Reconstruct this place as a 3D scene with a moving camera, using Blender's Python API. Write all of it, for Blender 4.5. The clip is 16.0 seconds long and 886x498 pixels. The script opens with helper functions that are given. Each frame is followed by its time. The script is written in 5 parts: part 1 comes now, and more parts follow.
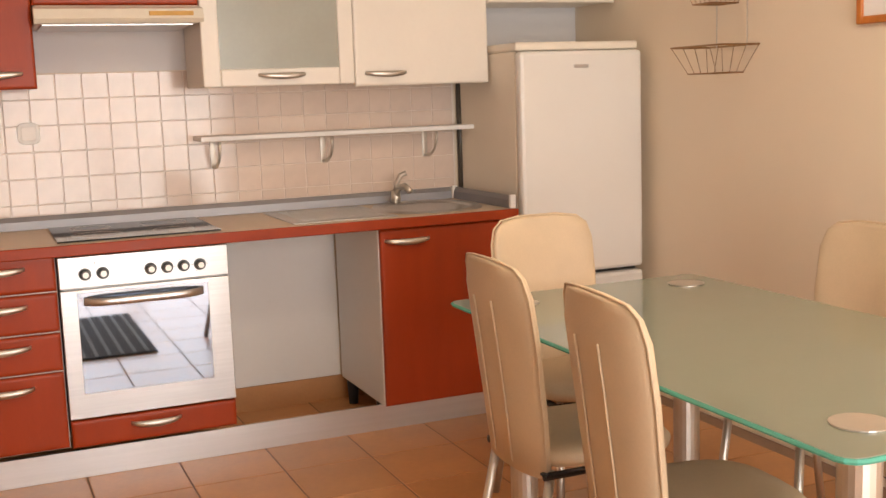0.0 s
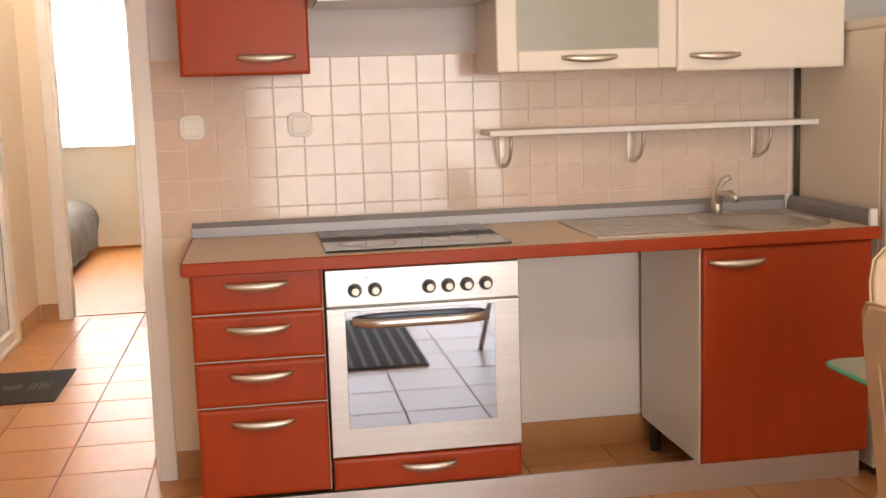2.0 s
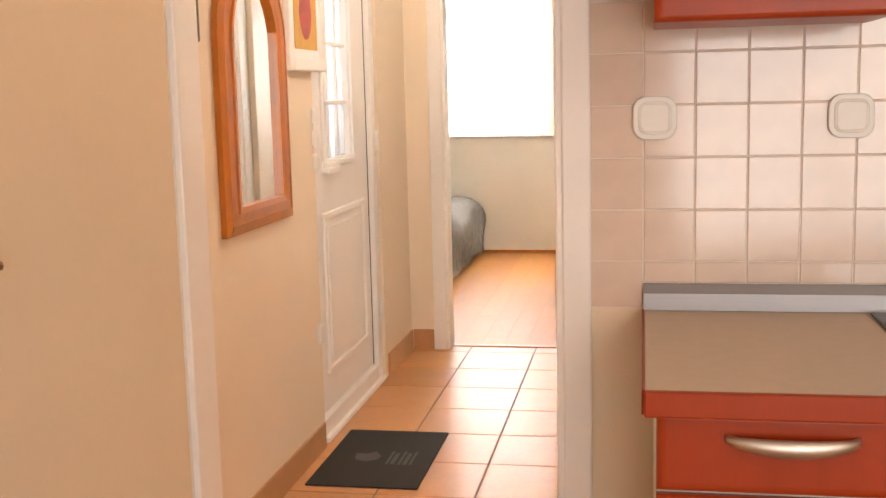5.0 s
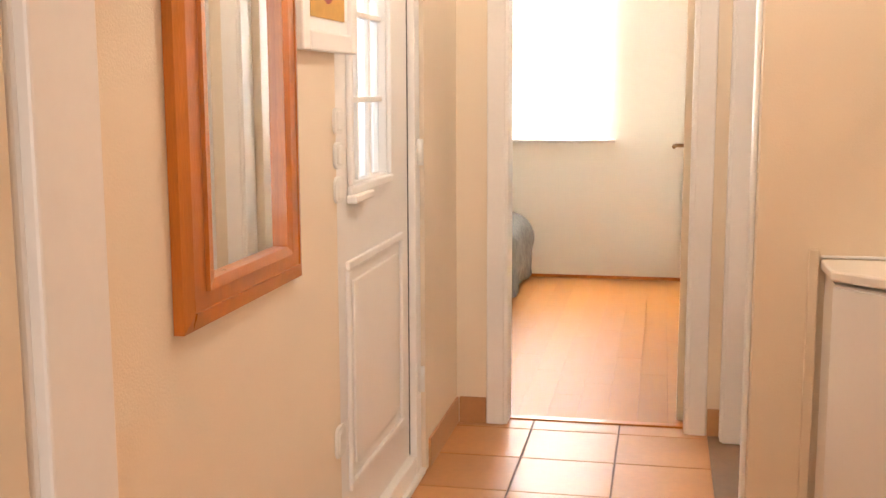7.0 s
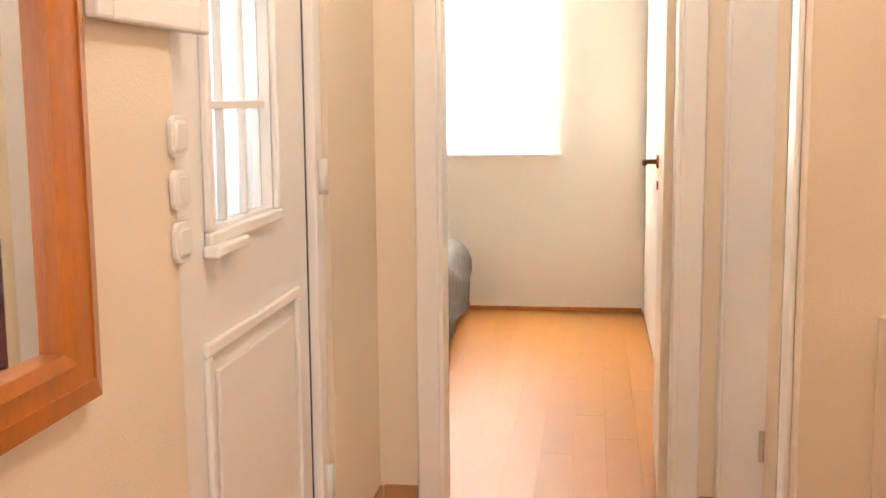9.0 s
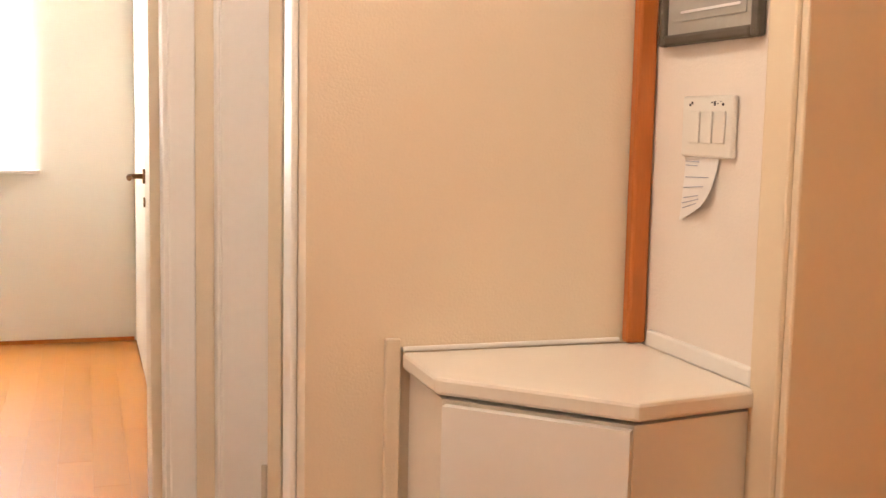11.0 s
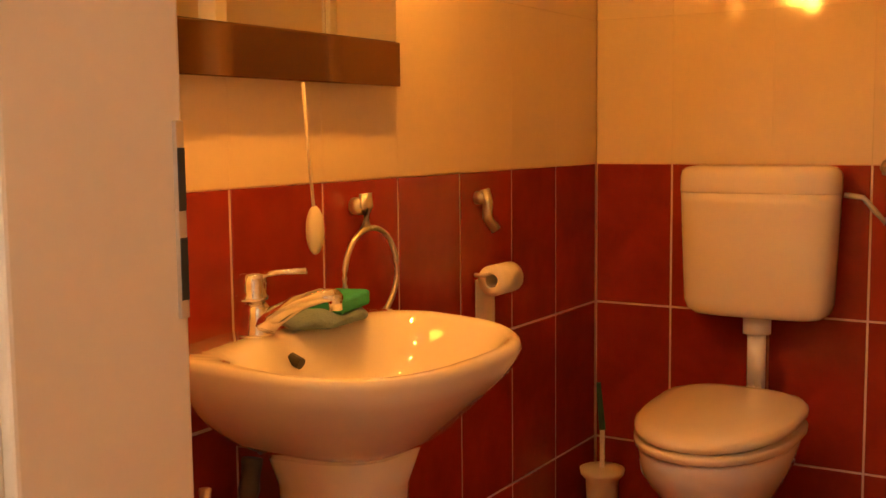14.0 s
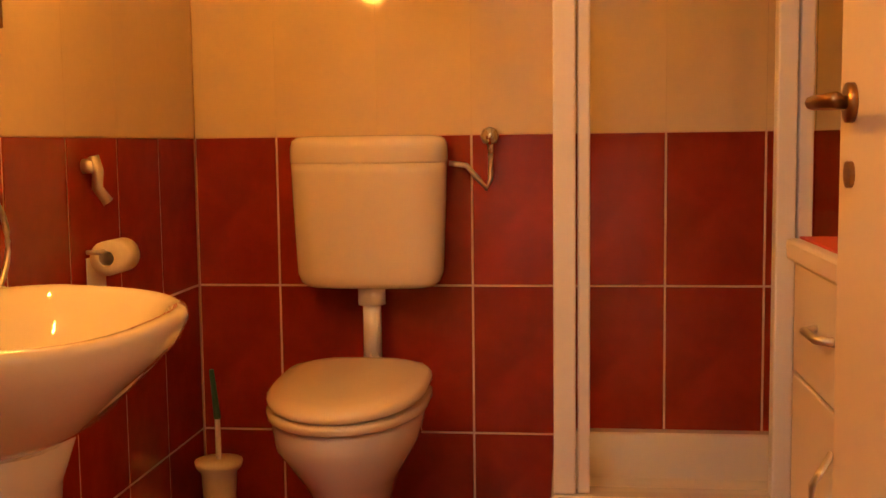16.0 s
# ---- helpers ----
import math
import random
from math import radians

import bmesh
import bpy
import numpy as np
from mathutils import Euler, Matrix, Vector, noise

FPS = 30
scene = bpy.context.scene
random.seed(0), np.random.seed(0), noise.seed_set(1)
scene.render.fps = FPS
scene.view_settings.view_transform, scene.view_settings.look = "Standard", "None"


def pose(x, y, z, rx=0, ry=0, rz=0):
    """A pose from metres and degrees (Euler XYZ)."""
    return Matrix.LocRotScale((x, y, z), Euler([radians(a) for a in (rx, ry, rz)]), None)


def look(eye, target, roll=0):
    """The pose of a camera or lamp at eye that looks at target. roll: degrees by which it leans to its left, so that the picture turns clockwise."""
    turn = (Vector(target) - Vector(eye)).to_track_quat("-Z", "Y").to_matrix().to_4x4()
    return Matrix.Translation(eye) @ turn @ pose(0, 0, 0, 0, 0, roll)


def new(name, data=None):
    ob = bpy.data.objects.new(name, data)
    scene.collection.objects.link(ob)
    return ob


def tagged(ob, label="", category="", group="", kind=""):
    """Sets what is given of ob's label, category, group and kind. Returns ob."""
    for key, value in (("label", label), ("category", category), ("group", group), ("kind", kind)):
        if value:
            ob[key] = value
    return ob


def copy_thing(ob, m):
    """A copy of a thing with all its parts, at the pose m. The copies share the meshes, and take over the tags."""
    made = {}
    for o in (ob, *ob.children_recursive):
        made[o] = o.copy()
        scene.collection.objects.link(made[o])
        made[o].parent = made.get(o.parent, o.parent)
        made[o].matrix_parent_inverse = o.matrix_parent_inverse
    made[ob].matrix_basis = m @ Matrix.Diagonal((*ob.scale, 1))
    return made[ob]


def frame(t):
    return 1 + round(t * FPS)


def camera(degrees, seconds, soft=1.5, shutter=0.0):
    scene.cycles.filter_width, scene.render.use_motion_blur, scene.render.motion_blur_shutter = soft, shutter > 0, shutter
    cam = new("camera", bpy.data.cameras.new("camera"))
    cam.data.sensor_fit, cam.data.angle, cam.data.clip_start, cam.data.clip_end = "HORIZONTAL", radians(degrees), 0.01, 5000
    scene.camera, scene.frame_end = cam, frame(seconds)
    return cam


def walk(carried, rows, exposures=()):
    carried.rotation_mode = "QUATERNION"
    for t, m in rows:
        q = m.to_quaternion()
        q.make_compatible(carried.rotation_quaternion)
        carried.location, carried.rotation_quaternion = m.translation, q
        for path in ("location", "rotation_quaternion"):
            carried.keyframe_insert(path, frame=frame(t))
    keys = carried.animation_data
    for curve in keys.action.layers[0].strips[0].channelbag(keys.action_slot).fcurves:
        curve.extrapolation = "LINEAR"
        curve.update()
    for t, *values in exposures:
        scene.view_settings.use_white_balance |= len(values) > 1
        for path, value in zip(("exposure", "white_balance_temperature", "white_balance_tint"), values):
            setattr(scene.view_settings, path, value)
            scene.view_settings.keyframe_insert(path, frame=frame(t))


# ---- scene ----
cam = camera(44.0, 16.0)
PATH = [
    (0, (0.16, -4.628, 1.348), (0.934, -2.806, 1.066), -2.0),
    (0.5, (0.164, -4.388, 1.304), (0.797, -2.51, 1.038), -2.0),
    (1, (0.169, -4.146, 1.304), (0.71, -2.239, 1.036), -1.7),
    (1.5, (0.206, -3.995, 1.306), (0.648, -2.063, 1.038), -1.8),
    (2, (0.233, -3.876, 1.341), (0.551, -1.921, 1.058), -1.8),
    (2.5, (0.242, -3.68, 1.338), (0.404, -1.706, 1.056), -1.6),
    (3, (0.204, -3.43, 1.329), (0.212, -1.45, 1.049), -1.3),
    (3.5, (0.167, -3.117, 1.312), (0.023, -1.142, 1.036), -1.1),
    (4, (0.12, -2.795, 1.299), (-0.146, -0.832, 1.024), -1.1),
    (4.3, (0.034, -2.607, 1.331), (-0.261, -0.65, 1.039), -0.7),
    (4.5, (0.04, -2.513, 1.313), (-0.285, -0.56, 1.028), -1.0),
    (5, (-0.017, -2.215, 1.308), (-0.376, -0.268, 1.025), -1.4),
    (5.2, (-0.033, -2.054, 1.296), (-0.407, -0.11, 1.017), -0.9),
    (7.3, (-0.439, -0.809, 1.313), (-0.828, 1.131, 1.02), -0.2),
    (7.5, (-0.462, -0.701, 1.287), (-0.856, 1.24, 1.011), -0.6),
    (7.6, (-0.5, -0.603, 1.293), (-0.878, 1.341, 1.012), -0.4),
    (8, (-0.532, -0.402, 1.285), (-0.92, 1.541, 1.01), -0.6),
    (8.2, (-0.548, -0.294, 1.291), (-0.931, 1.649, 1.013), -0.5),
    (10.3, (-0.543, 0.17, 1.269), (-0.278, 2.136, 1.014), 0.1),
    (10.5, (-0.541, 0.212, 1.265), (-0.16, 2.159, 1.009), 0.6),
    (11, (-0.502, 0.289, 1.246), (0.117, 2.177, 1.019), 1.2),
    (11.5, (-0.485, 0.383, 1.258), (0.382, 2.17, 1.021), 1.2),
    (12, (-0.46, 0.443, 1.266), (0.612, 2.114, 1.021), 0.9),
    (12.5, (-0.441, 0.55, 1.237), (0.862, 2.049, 1.011), 0.4),
    (13, (-0.372, 0.655, 1.203), (1.113, 1.976, 0.983), -0.1),
    (13.2, (-0.321, 0.684, 1.2), (1.212, 1.948, 0.975), 0.0),
    (13.5, (-0.213, 0.785, 1.16), (1.394, 1.955, 0.944), -0.1),
    (14, (-0.081, 0.878, 1.122), (1.613, 1.92, 0.914), -0.6),
    (14.5, (-0.020, 0.982, 1.109), (1.768, 1.851, 0.893), -0.5),
    (15, (0.0, 1.058, 1.091), (1.872, 1.728, 0.873), -0.7),
    (15.3, (0.008, 1.112, 1.063), (1.931, 1.632, 0.856), -0.9),
    (15.5, (-0.014, 1.127, 1.050), (1.928, 1.559, 0.846), -0.8),
    (16, (-0.041, 1.148, 1.013), (1.936, 1.377, 0.821), -0.7),
]
walk(cam, [(t, look(eye, target, roll)) for t, eye, target, roll in PATH],
     exposures=[(0, 0.0), (10.3, 0.0), (11.5, 0.0), (13.5, 0.0), (16.0, 0.0)])

# ---- world and light ----
world = bpy.data.worlds.new("world")
scene.world = world
world.use_nodes = True
wn = world.node_tree.nodes
sky = wn.new("ShaderNodeTexSky")
sky.sky_type, sky.sun_disc = "NISHITA", False
sky.sun_elevation, sky.sun_rotation = radians(40), radians(200)
world.node_tree.links.new(sky.outputs[0], wn["Background"].inputs[0])
wn["Background"].inputs[1].default_value = 0.12


def area_lamp(name, place, target, sx, sy, watts, colour):
    data = bpy.data.lights.new(name, "AREA")
    data.shape, data.size, data.size_y, data.energy, data.color = "RECTANGLE", sx, sy, watts, colour
    ob = new(name, data)
    ob.matrix_world = look(place, target)
    return ob


def bulb(name, place, watts, colour, radius):
    data = bpy.data.lights.new(name, "POINT")
    data.energy, data.color, data.shadow_soft_size = watts, colour, radius
    ob = new(name, data)
    ob.location = place
    return ob


DAY, WARM, AMBER = (1.0, 0.96, 0.92), (1.0, 0.66, 0.36), (1.0, 0.385, 0.052)
area_lamp("daylight_balcony", (1.4, -6.62, 1.15), (1.4, 0, 1.0), 2.3, 2.1, 128, DAY)
area_lamp("daylight_bedroom", (-1.40, 6.78, 1.55), (-1.40, 0, 1.4), 1.15, 1.15, 330, DAY)
area_lamp("daylight_guest", (1.3, 6.78, 1.55), (1.3, 0, 1.4), 1.1, 1.15, 420, DAY)
area_lamp("daylight_entrance", (-1.42, 2.08, 1.42), (0, 2.08, 1.2), 0.34, 0.66, 3.0, (0.92, 0.96, 1.0))
# No hall lamp is in view; two bulbs are added, split to brighten the niche.
bulb("hall_bulb", (-0.48, 1.46, 2.36), 29, (1.0, 0.855, 0.71), 0.09)
bulb("hall_bulb", (-0.62, 2.55, 2.36), 7.5, (1.0, 0.86, 0.72), 0.09)
# Unseen bulb, added to warm the living room and lift the dining wall.
bulb("living_bulb", (1.45, -2.9, 2.36), 31, (1.0, 0.80, 0.60), 0.10)
for k in range(3):
    bulb("bath_bulb", (1.10 + 0.27 * k, 1.965, 1.635), 9.2, AMBER, 0.022)

# ---- materials ----


def material(name, colour, rough=0.5, metal=0.0, scale=8.0, vary=0.06, bump=0.0, bump_scale=60.0, spread=0.0, stretch=None, coat=0.0):
    """A surface with large stains and fine grain; spread: tone differs from piece to piece."""
    m = bpy.data.materials.new(name)
    m.use_nodes = True
    nt = m.node_tree
    n, link = nt.nodes, nt.links
    b = n["Principled BSDF"]
    b.inputs["Metallic"].default_value = metal
    b.inputs["Coat Weight"].default_value = coat
    co = n.new("ShaderNodeTexCoord")
    mp = n.new("ShaderNodeMapping")
    mp.inputs["Scale"].default_value = stretch or (1, 1, 1)
    link.new(co.outputs["Object"], mp.inputs[0])
    big = n.new("ShaderNodeTexNoise")
    big.inputs["Scale"].default_value, big.inputs["Detail"].default_value = scale, 5
    link.new(mp.outputs[0], big.inputs["Vector"])
    fine = n.new("ShaderNodeTexNoise")
    fine.inputs["Scale"].default_value, fine.inputs["Detail"].default_value = bump_scale, 3
    link.new(mp.outputs[0], fine.inputs["Vector"])
    ramp = n.new("ShaderNodeMapRange")
    ramp.inputs["To Min"].default_value, ramp.inputs["To Max"].default_value = 1 - vary * 1.6, 1 + vary * 1.6
    link.new(big.outputs[0], ramp.inputs["Value"])
    fr = n.new("ShaderNodeMapRange")
    fr.inputs["To Min"].default_value, fr.inputs["To Max"].default_value = 1 - vary * 0.7, 1 + vary * 0.7
    link.new(fine.outputs[0], fr.inputs["Value"])
    mul = n.new("ShaderNodeMath")
    mul.operation = "MULTIPLY"
    link.new(ramp.outputs[0], mul.inputs[0]), link.new(fr.outputs[0], mul.inputs[1])
    last = mul
    if spread:
        info = n.new("ShaderNodeObjectInfo")
        sr = n.new("ShaderNodeMapRange")
        sr.inputs["To Min"].default_value, sr.inputs["To Max"].default_value = 1 - spread, 1 + spread
        link.new(info.outputs["Random"], sr.inputs["Value"])
        m2 = n.new("ShaderNodeMath")
        m2.operation = "MULTIPLY"
        link.new(mul.outputs[0], m2.inputs[0]), link.new(sr.outputs[0], m2.inputs[1])
        last = m2
    mixc = n.new("ShaderNodeVectorMath")
    mixc.operation = "SCALE"
    mixc.inputs[0].default_value = colour
    link.new(last.outputs[0], mixc.inputs["Scale"])
    link.new(mixc.outputs[0], b.inputs["Base Color"])
    rr = n.new("ShaderNodeMapRange")
    rr.inputs["To Min"].default_value, rr.inputs["To Max"].default_value = (rough * 0.8, rough * 1.2) if rough < 0.15 else (rough - 0.07, min(1, rough + 0.07))
    link.new(big.outputs[0], rr.inputs["Value"])
    link.new(rr.outputs[0], b.inputs["Roughness"])
    if bump:
        bp = n.new("ShaderNodeBump")
        bp.inputs["Strength"].default_value, bp.inputs["Distance"].default_value = bump, 0.004
        link.new(fine.outputs[0], bp.inputs["Height"])
        link.new(bp.outputs[0], b.inputs["Normal"])
    return m


def clear(name, colour, rough=0.02):
    m = bpy.data.materials.new(name)
    m.use_nodes = True
    b = m.node_tree.nodes["Principled BSDF"]
    b.inputs["Base Color"].default_value = (*colour, 1)
    b.inputs["Roughness"].default_value = rough
    b.inputs["Transmission Weight"].default_value = 1.0
    b.inputs["IOR"].default_value = 1.45
    return m


def sheer(name, colour):
    m = bpy.data.materials.new(name)
    m.use_nodes = True
    n, link = m.node_tree.nodes, m.node_tree.links
    d, t, mx = n.new("ShaderNodeBsdfDiffuse"), n.new("ShaderNodeBsdfTranslucent"), n.new("ShaderNodeMixShader")
    d.inputs[0].default_value = t.inputs[0].default_value = (*colour, 1)
    mx.inputs[0].default_value = 0.7
    link.new(d.outputs[0], mx.inputs[1]), link.new(t.outputs[0], mx.inputs[2])
    link.new(mx.outputs[0], n["Material Output"].inputs[0])
    return m


WALL = material("wall_paint", (0.84, 0.72, 0.57), 0.75, scale=1.6, vary=0.03, bump=0.25, bump_scale=220)
# Whiter copy of WALL: the bedroom light on the switch wall is put into it.
WALL_LIT = material("lit_wall_paint", (0.86, 0.79, 0.73), 0.7, scale=2, vary=0.03, bump=0.2, bump_scale=220)
KITCHENWALL = material("pale_grey_wall_paint", (0.74, 0.73, 0.74), 0.7, scale=2, vary=0.03, bump=0.2, bump_scale=220)
# WALL made paler, so bounce light lacking in the bedrooms sits in the colour.
BEDWALL = material("bedroom_wall_brightened", (0.90, 0.84, 0.74), 0.75, scale=1.6, vary=0.03, bump=0.25, bump_scale=220)
CEIL = material("ceiling_paint", (0.82, 0.80, 0.76), 0.8, scale=2, vary=0.02)
TRIM = material("white_door_paint", (0.90, 0.87, 0.84), 0.38, scale=3, vary=0.03)
DOOR = material("cream_door_foil", (0.79, 0.67, 0.51), 0.42, scale=3, vary=0.03)
TERRA = material("terracotta_tile", (0.55, 0.265, 0.105), 0.36, scale=5, vary=0.10, bump=0.06, bump_scale=40, spread=0.08)
TERRA.node_tree.nodes["Principled BSDF"].inputs["Specular IOR Level"].default_value = 0.38
GROUT = material("floor_grout", (0.27, 0.17, 0.11), 0.85, scale=20, vary=0.1)
SKIRT = material("skirting_tile", (0.52, 0.27, 0.12), 0.32, scale=6, vary=0.10, spread=0.06)
KTILE = material("glazed_wall_tile", (0.70, 0.57, 0.485), 0.11, scale=14, vary=0.05, bump=0.07, bump_scale=22, spread=0.03)
KTILE.node_tree.nodes["Principled BSDF"].inputs["Specular IOR Level"].default_value = 0.55
KGROUT = material("tile_grout", (0.82, 0.72, 0.65), 0.8, scale=20, vary=0.05)
REDWOOD = material("cherry_red_foil", (0.35, 0.044, 0.007), 0.34, scale=3, vary=0.10, stretch=(5, 5, 0.6), bump=0.03, bump_scale=70)
REDWOOD.node_tree.nodes["Principled BSDF"].inputs["Specular IOR Level"].default_value = 0.28
WHITE = material("white_cabinet_foil", (0.84, 0.78, 0.70), 0.34, scale=4, vary=0.025)
BOARD = material("white_board", (0.86, 0.84, 0.82), 0.45, scale=4, vary=0.02)
STEEL = material("brushed_steel", (0.59, 0.585, 0.585), 0.33, 1.0, scale=4, vary=0.08, stretch=(1, 1, 30), bump_scale=30)
ALU = material("aluminium_strip", (0.66, 0.65, 0.65), 0.38, 1.0, scale=5, vary=0.06, stretch=(0.3, 1, 12))
ALUGREY = material("satin_aluminium_upstand", (0.34, 0.34, 0.36), 0.52, 1.0, scale=5, vary=0.07, stretch=(0.3, 1, 12))
CHROME = material("chrome", (0.82, 0.80, 0.78), 0.10, 1.0, scale=10, vary=0.03)
NICKEL = material("satin_nickel", (0.68, 0.64, 0.58), 0.46, 1.0, scale=20, vary=0.05)
LAMINATE = material("beige_worktop_laminate", (0.72, 0.585, 0.45), 0.40, scale=30, vary=0.06, bump=0.05, bump_scale=300)
BLACKGLASS = material("black_ceramic_glass", (0.012, 0.011, 0.011), 0.06, scale=5, vary=0.1)
OVENGLASS = material("mirrored_oven_glass", (0.40, 0.45, 0.53), 0.03, 1.0, scale=5, vary=0.02)
BLACK = material("black_plastic", (0.03, 0.03, 0.03), 0.4, scale=20, vary=0.1)
KNOB = material("dark_knob_plastic", (0.07, 0.07, 0.07), 0.35, scale=20, vary=0.1)
FRIDGE = material("fridge_enamel", (0.84, 0.76, 0.65), 0.35, scale=3, vary=0.03, bump=0.03, bump_scale=260)
FRIDGEDOOR = material("fridge_door_enamel", (0.80, 0.77, 0.73), 0.33, scale=3, vary=0.03, bump=0.03, bump_scale=260)
LEATHER = material("cream_leatherette", (0.67, 0.52, 0.35), 0.45, scale=7, vary=0.07, bump=0.12, bump_scale=160)
FROSTGREEN = material("frosted_table_glass", (0.28, 0.325, 0.24), 0.5, scale=5, vary=0.03, coat=1.0)
FROSTGREEN.node_tree.nodes["Principled BSDF"].inputs["Transmission Weight"].default_value = 0.3
EDGEGREEN = material("green_glass_edge", (0.10, 0.42, 0.32), 0.12, scale=9, vary=0.08)
FROST = material("frosted_cabinet_glass", (0.36, 0.37, 0.32), 0.22, scale=6, vary=0.05)
GLASS = clear("clear_glass", (0.97, 0.98, 0.98))
MIRROR = material("mirror_silver", (0.90, 0.91, 0.90), 0.015, 1.0, scale=3, vary=0.01)
OAK = material("orange_varnished_wood", (0.50, 0.15, 0.013), 0.30, scale=4, vary=0.22, stretch=(6, 6, 0.7), bump=0.12, bump_scale=60, coat=0.3)
POLEWOOD = material("reddish_wood", (0.44, 0.13, 0.025), 0.4, scale=4, vary=0.15, stretch=(6, 6, 0.6))
PARQUET = material("light_parquet", (0.43, 0.175, 0.037), 0.46, scale=4, vary=0.09, stretch=(5, 0.9, 1), spread=0.06)
PARQUET.node_tree.nodes["Principled BSDF"].inputs["Specular IOR Level"].default_value = 0.3
REDTILE = material("dark_red_tile", (0.30, 0.028, 0.012), 0.16, scale=7, vary=0.20, bump=0.03, bump_scale=24, spread=0.08)
CREAMTILE = material("cream_tile", (0.78, 0.62, 0.38), 0.07, scale=3, vary=0.04)
BGROUT = material("bath_grout", (0.72, 0.47, 0.30), 0.85, scale=20, vary=0.06)
PORCELAIN = material("white_porcelain", (0.83, 0.76, 0.66), 0.06, scale=3, vary=0.02, coat=1.0)
PLASTIC = material("white_plastic", (0.82, 0.80, 0.76), 0.35, scale=6, vary=0.02)
GLOSSPL = material("glossy_cream_plastic", (0.80, 0.69, 0.50), 0.11, scale=3, vary=0.02, coat=0.2)
CREAMPL = material("cream_plastic", (0.80, 0.70, 0.52), 0.38, scale=6, vary=0.02)
RUBBER = material("doormat_rubber", (0.018, 0.015, 0.013), 0.85, scale=30, vary=0.25, bump=0.5, bump_scale=400)
RUBBERGREY = material("doormat_print", (0.07, 0.065, 0.06), 0.8, scale=30, vary=0.2)
RUGDARK = material("charcoal_rug", (0.055, 0.055, 0.06), 0.95, scale=40, vary=0.25, bump=0.6, bump_scale=300)
RUGGREY = material("grey_rug_stripe", (0.30, 0.30, 0.30), 0.95, scale=40, vary=0.25, bump=0.6, bump_scale=300)
BLANKET = material("grey_fur_throw", (0.175, 0.16, 0.14), 0.95, scale=16, vary=0.45, bump=1.0, bump_scale=55, stretch=(1, 2.5, 1))
PURPLE = material("plum_bedcover", (0.16, 0.055, 0.07), 0.9, scale=9, vary=0.2, bump=0.5, bump_scale=120)
MATTRESS = material("bed_linen", (0.80, 0.77, 0.70), 0.9, scale=8, vary=0.06, bump=0.3)
CURTAIN = sheer("sheer_curtain", (0.92, 0.92, 0.92))
PAPER = material("note_paper", (0.90, 0.88, 0.87), 0.8, scale=12, vary=0.03)
INK = material("blue_ink", (0.42, 0.43, 0.55), 0.8, scale=20, vary=0.2)
DARKINK = material("dark_ink", (0.06, 0.05, 0.06), 0.8, scale=20, vary=0.2)
DARKFRAME = material("dark_brown_frame", (0.085, 0.07, 0.055), 0.4, scale=8, vary=0.2, stretch=(1, 1, 6))
CERT = material("grey_print", (0.38, 0.36, 0.33), 0.5, scale=8, vary=0.12)
OCHRE = material("ochre_print", (0.62, 0.36, 0.09), 0.6, scale=9, vary=0.15)
FRUITRED = material("plum_red_print", (0.38, 0.08, 0.07), 0.6, scale=12, vary=0.35)
SPONGE = material("green_sponge", (0.03, 0.34, 0.17), 0.9, scale=30, vary=0.15, bump=0.7, bump_scale=240)
CLOTH = material("blue_grey_cloth", (0.17, 0.24, 0.29), 0.95, scale=20, vary=0.2, bump=0.6, bump_scale=200)
BROWNBAND = material("brown_mirror_band", (0.30, 0.17, 0.075), 0.06, 1.0, scale=6, vary=0.08)
TISSUE = material("toilet_tissue", (0.84, 0.78, 0.70), 0.95, scale=30, vary=0.05, bump=0.3)
GREENPL = material("dark_green_plastic", (0.03, 0.10, 0.06), 0.4, scale=9, vary=0.1)
REDPL = material("bright_red_top", (0.62, 0.05, 0.03), 0.35, scale=6, vary=0.08)
HOODPL = material("hood_enamel", (0.80, 0.74, 0.62), 0.4, scale=5, vary=0.05)
BRASS = material("bronze_handle", (0.33, 0.19, 0.09), 0.32, 1.0, scale=12, vary=0.1)

# ---- mesh helpers ----


def box(bm, lo, hi, bevel=0.0, seg=2):
    c = [(a + b) / 2 for a, b in zip(lo, hi)]
    s = [abs(b - a) for a, b in zip(lo, hi)]
    made = bmesh.ops.create_cube(bm, size=1, matrix=Matrix.Translation(c) @ Matrix.Diagonal((*s, 1)))
    if bevel:
        edges = list({e for v in made["verts"] for e in v.link_edges})
        bmesh.ops.bevel(bm, geom=edges, offset=min(bevel, min(s) * 0.45), segments=seg, affect="EDGES", profile=0.5)
    return bm


def tube(bm, a, b, r, r2=None, seg=14):
    a, b = Vector(a), Vector(b)
    d = b - a
    m = Matrix.Translation((a + b) / 2) @ d.to_track_quat("Z", "Y").to_matrix().to_4x4()
    bmesh.ops.create_cone(bm, cap_ends=True, segments=seg, radius1=r, radius2=r if r2 is None else r2, depth=d.length, matrix=m)
    return bm


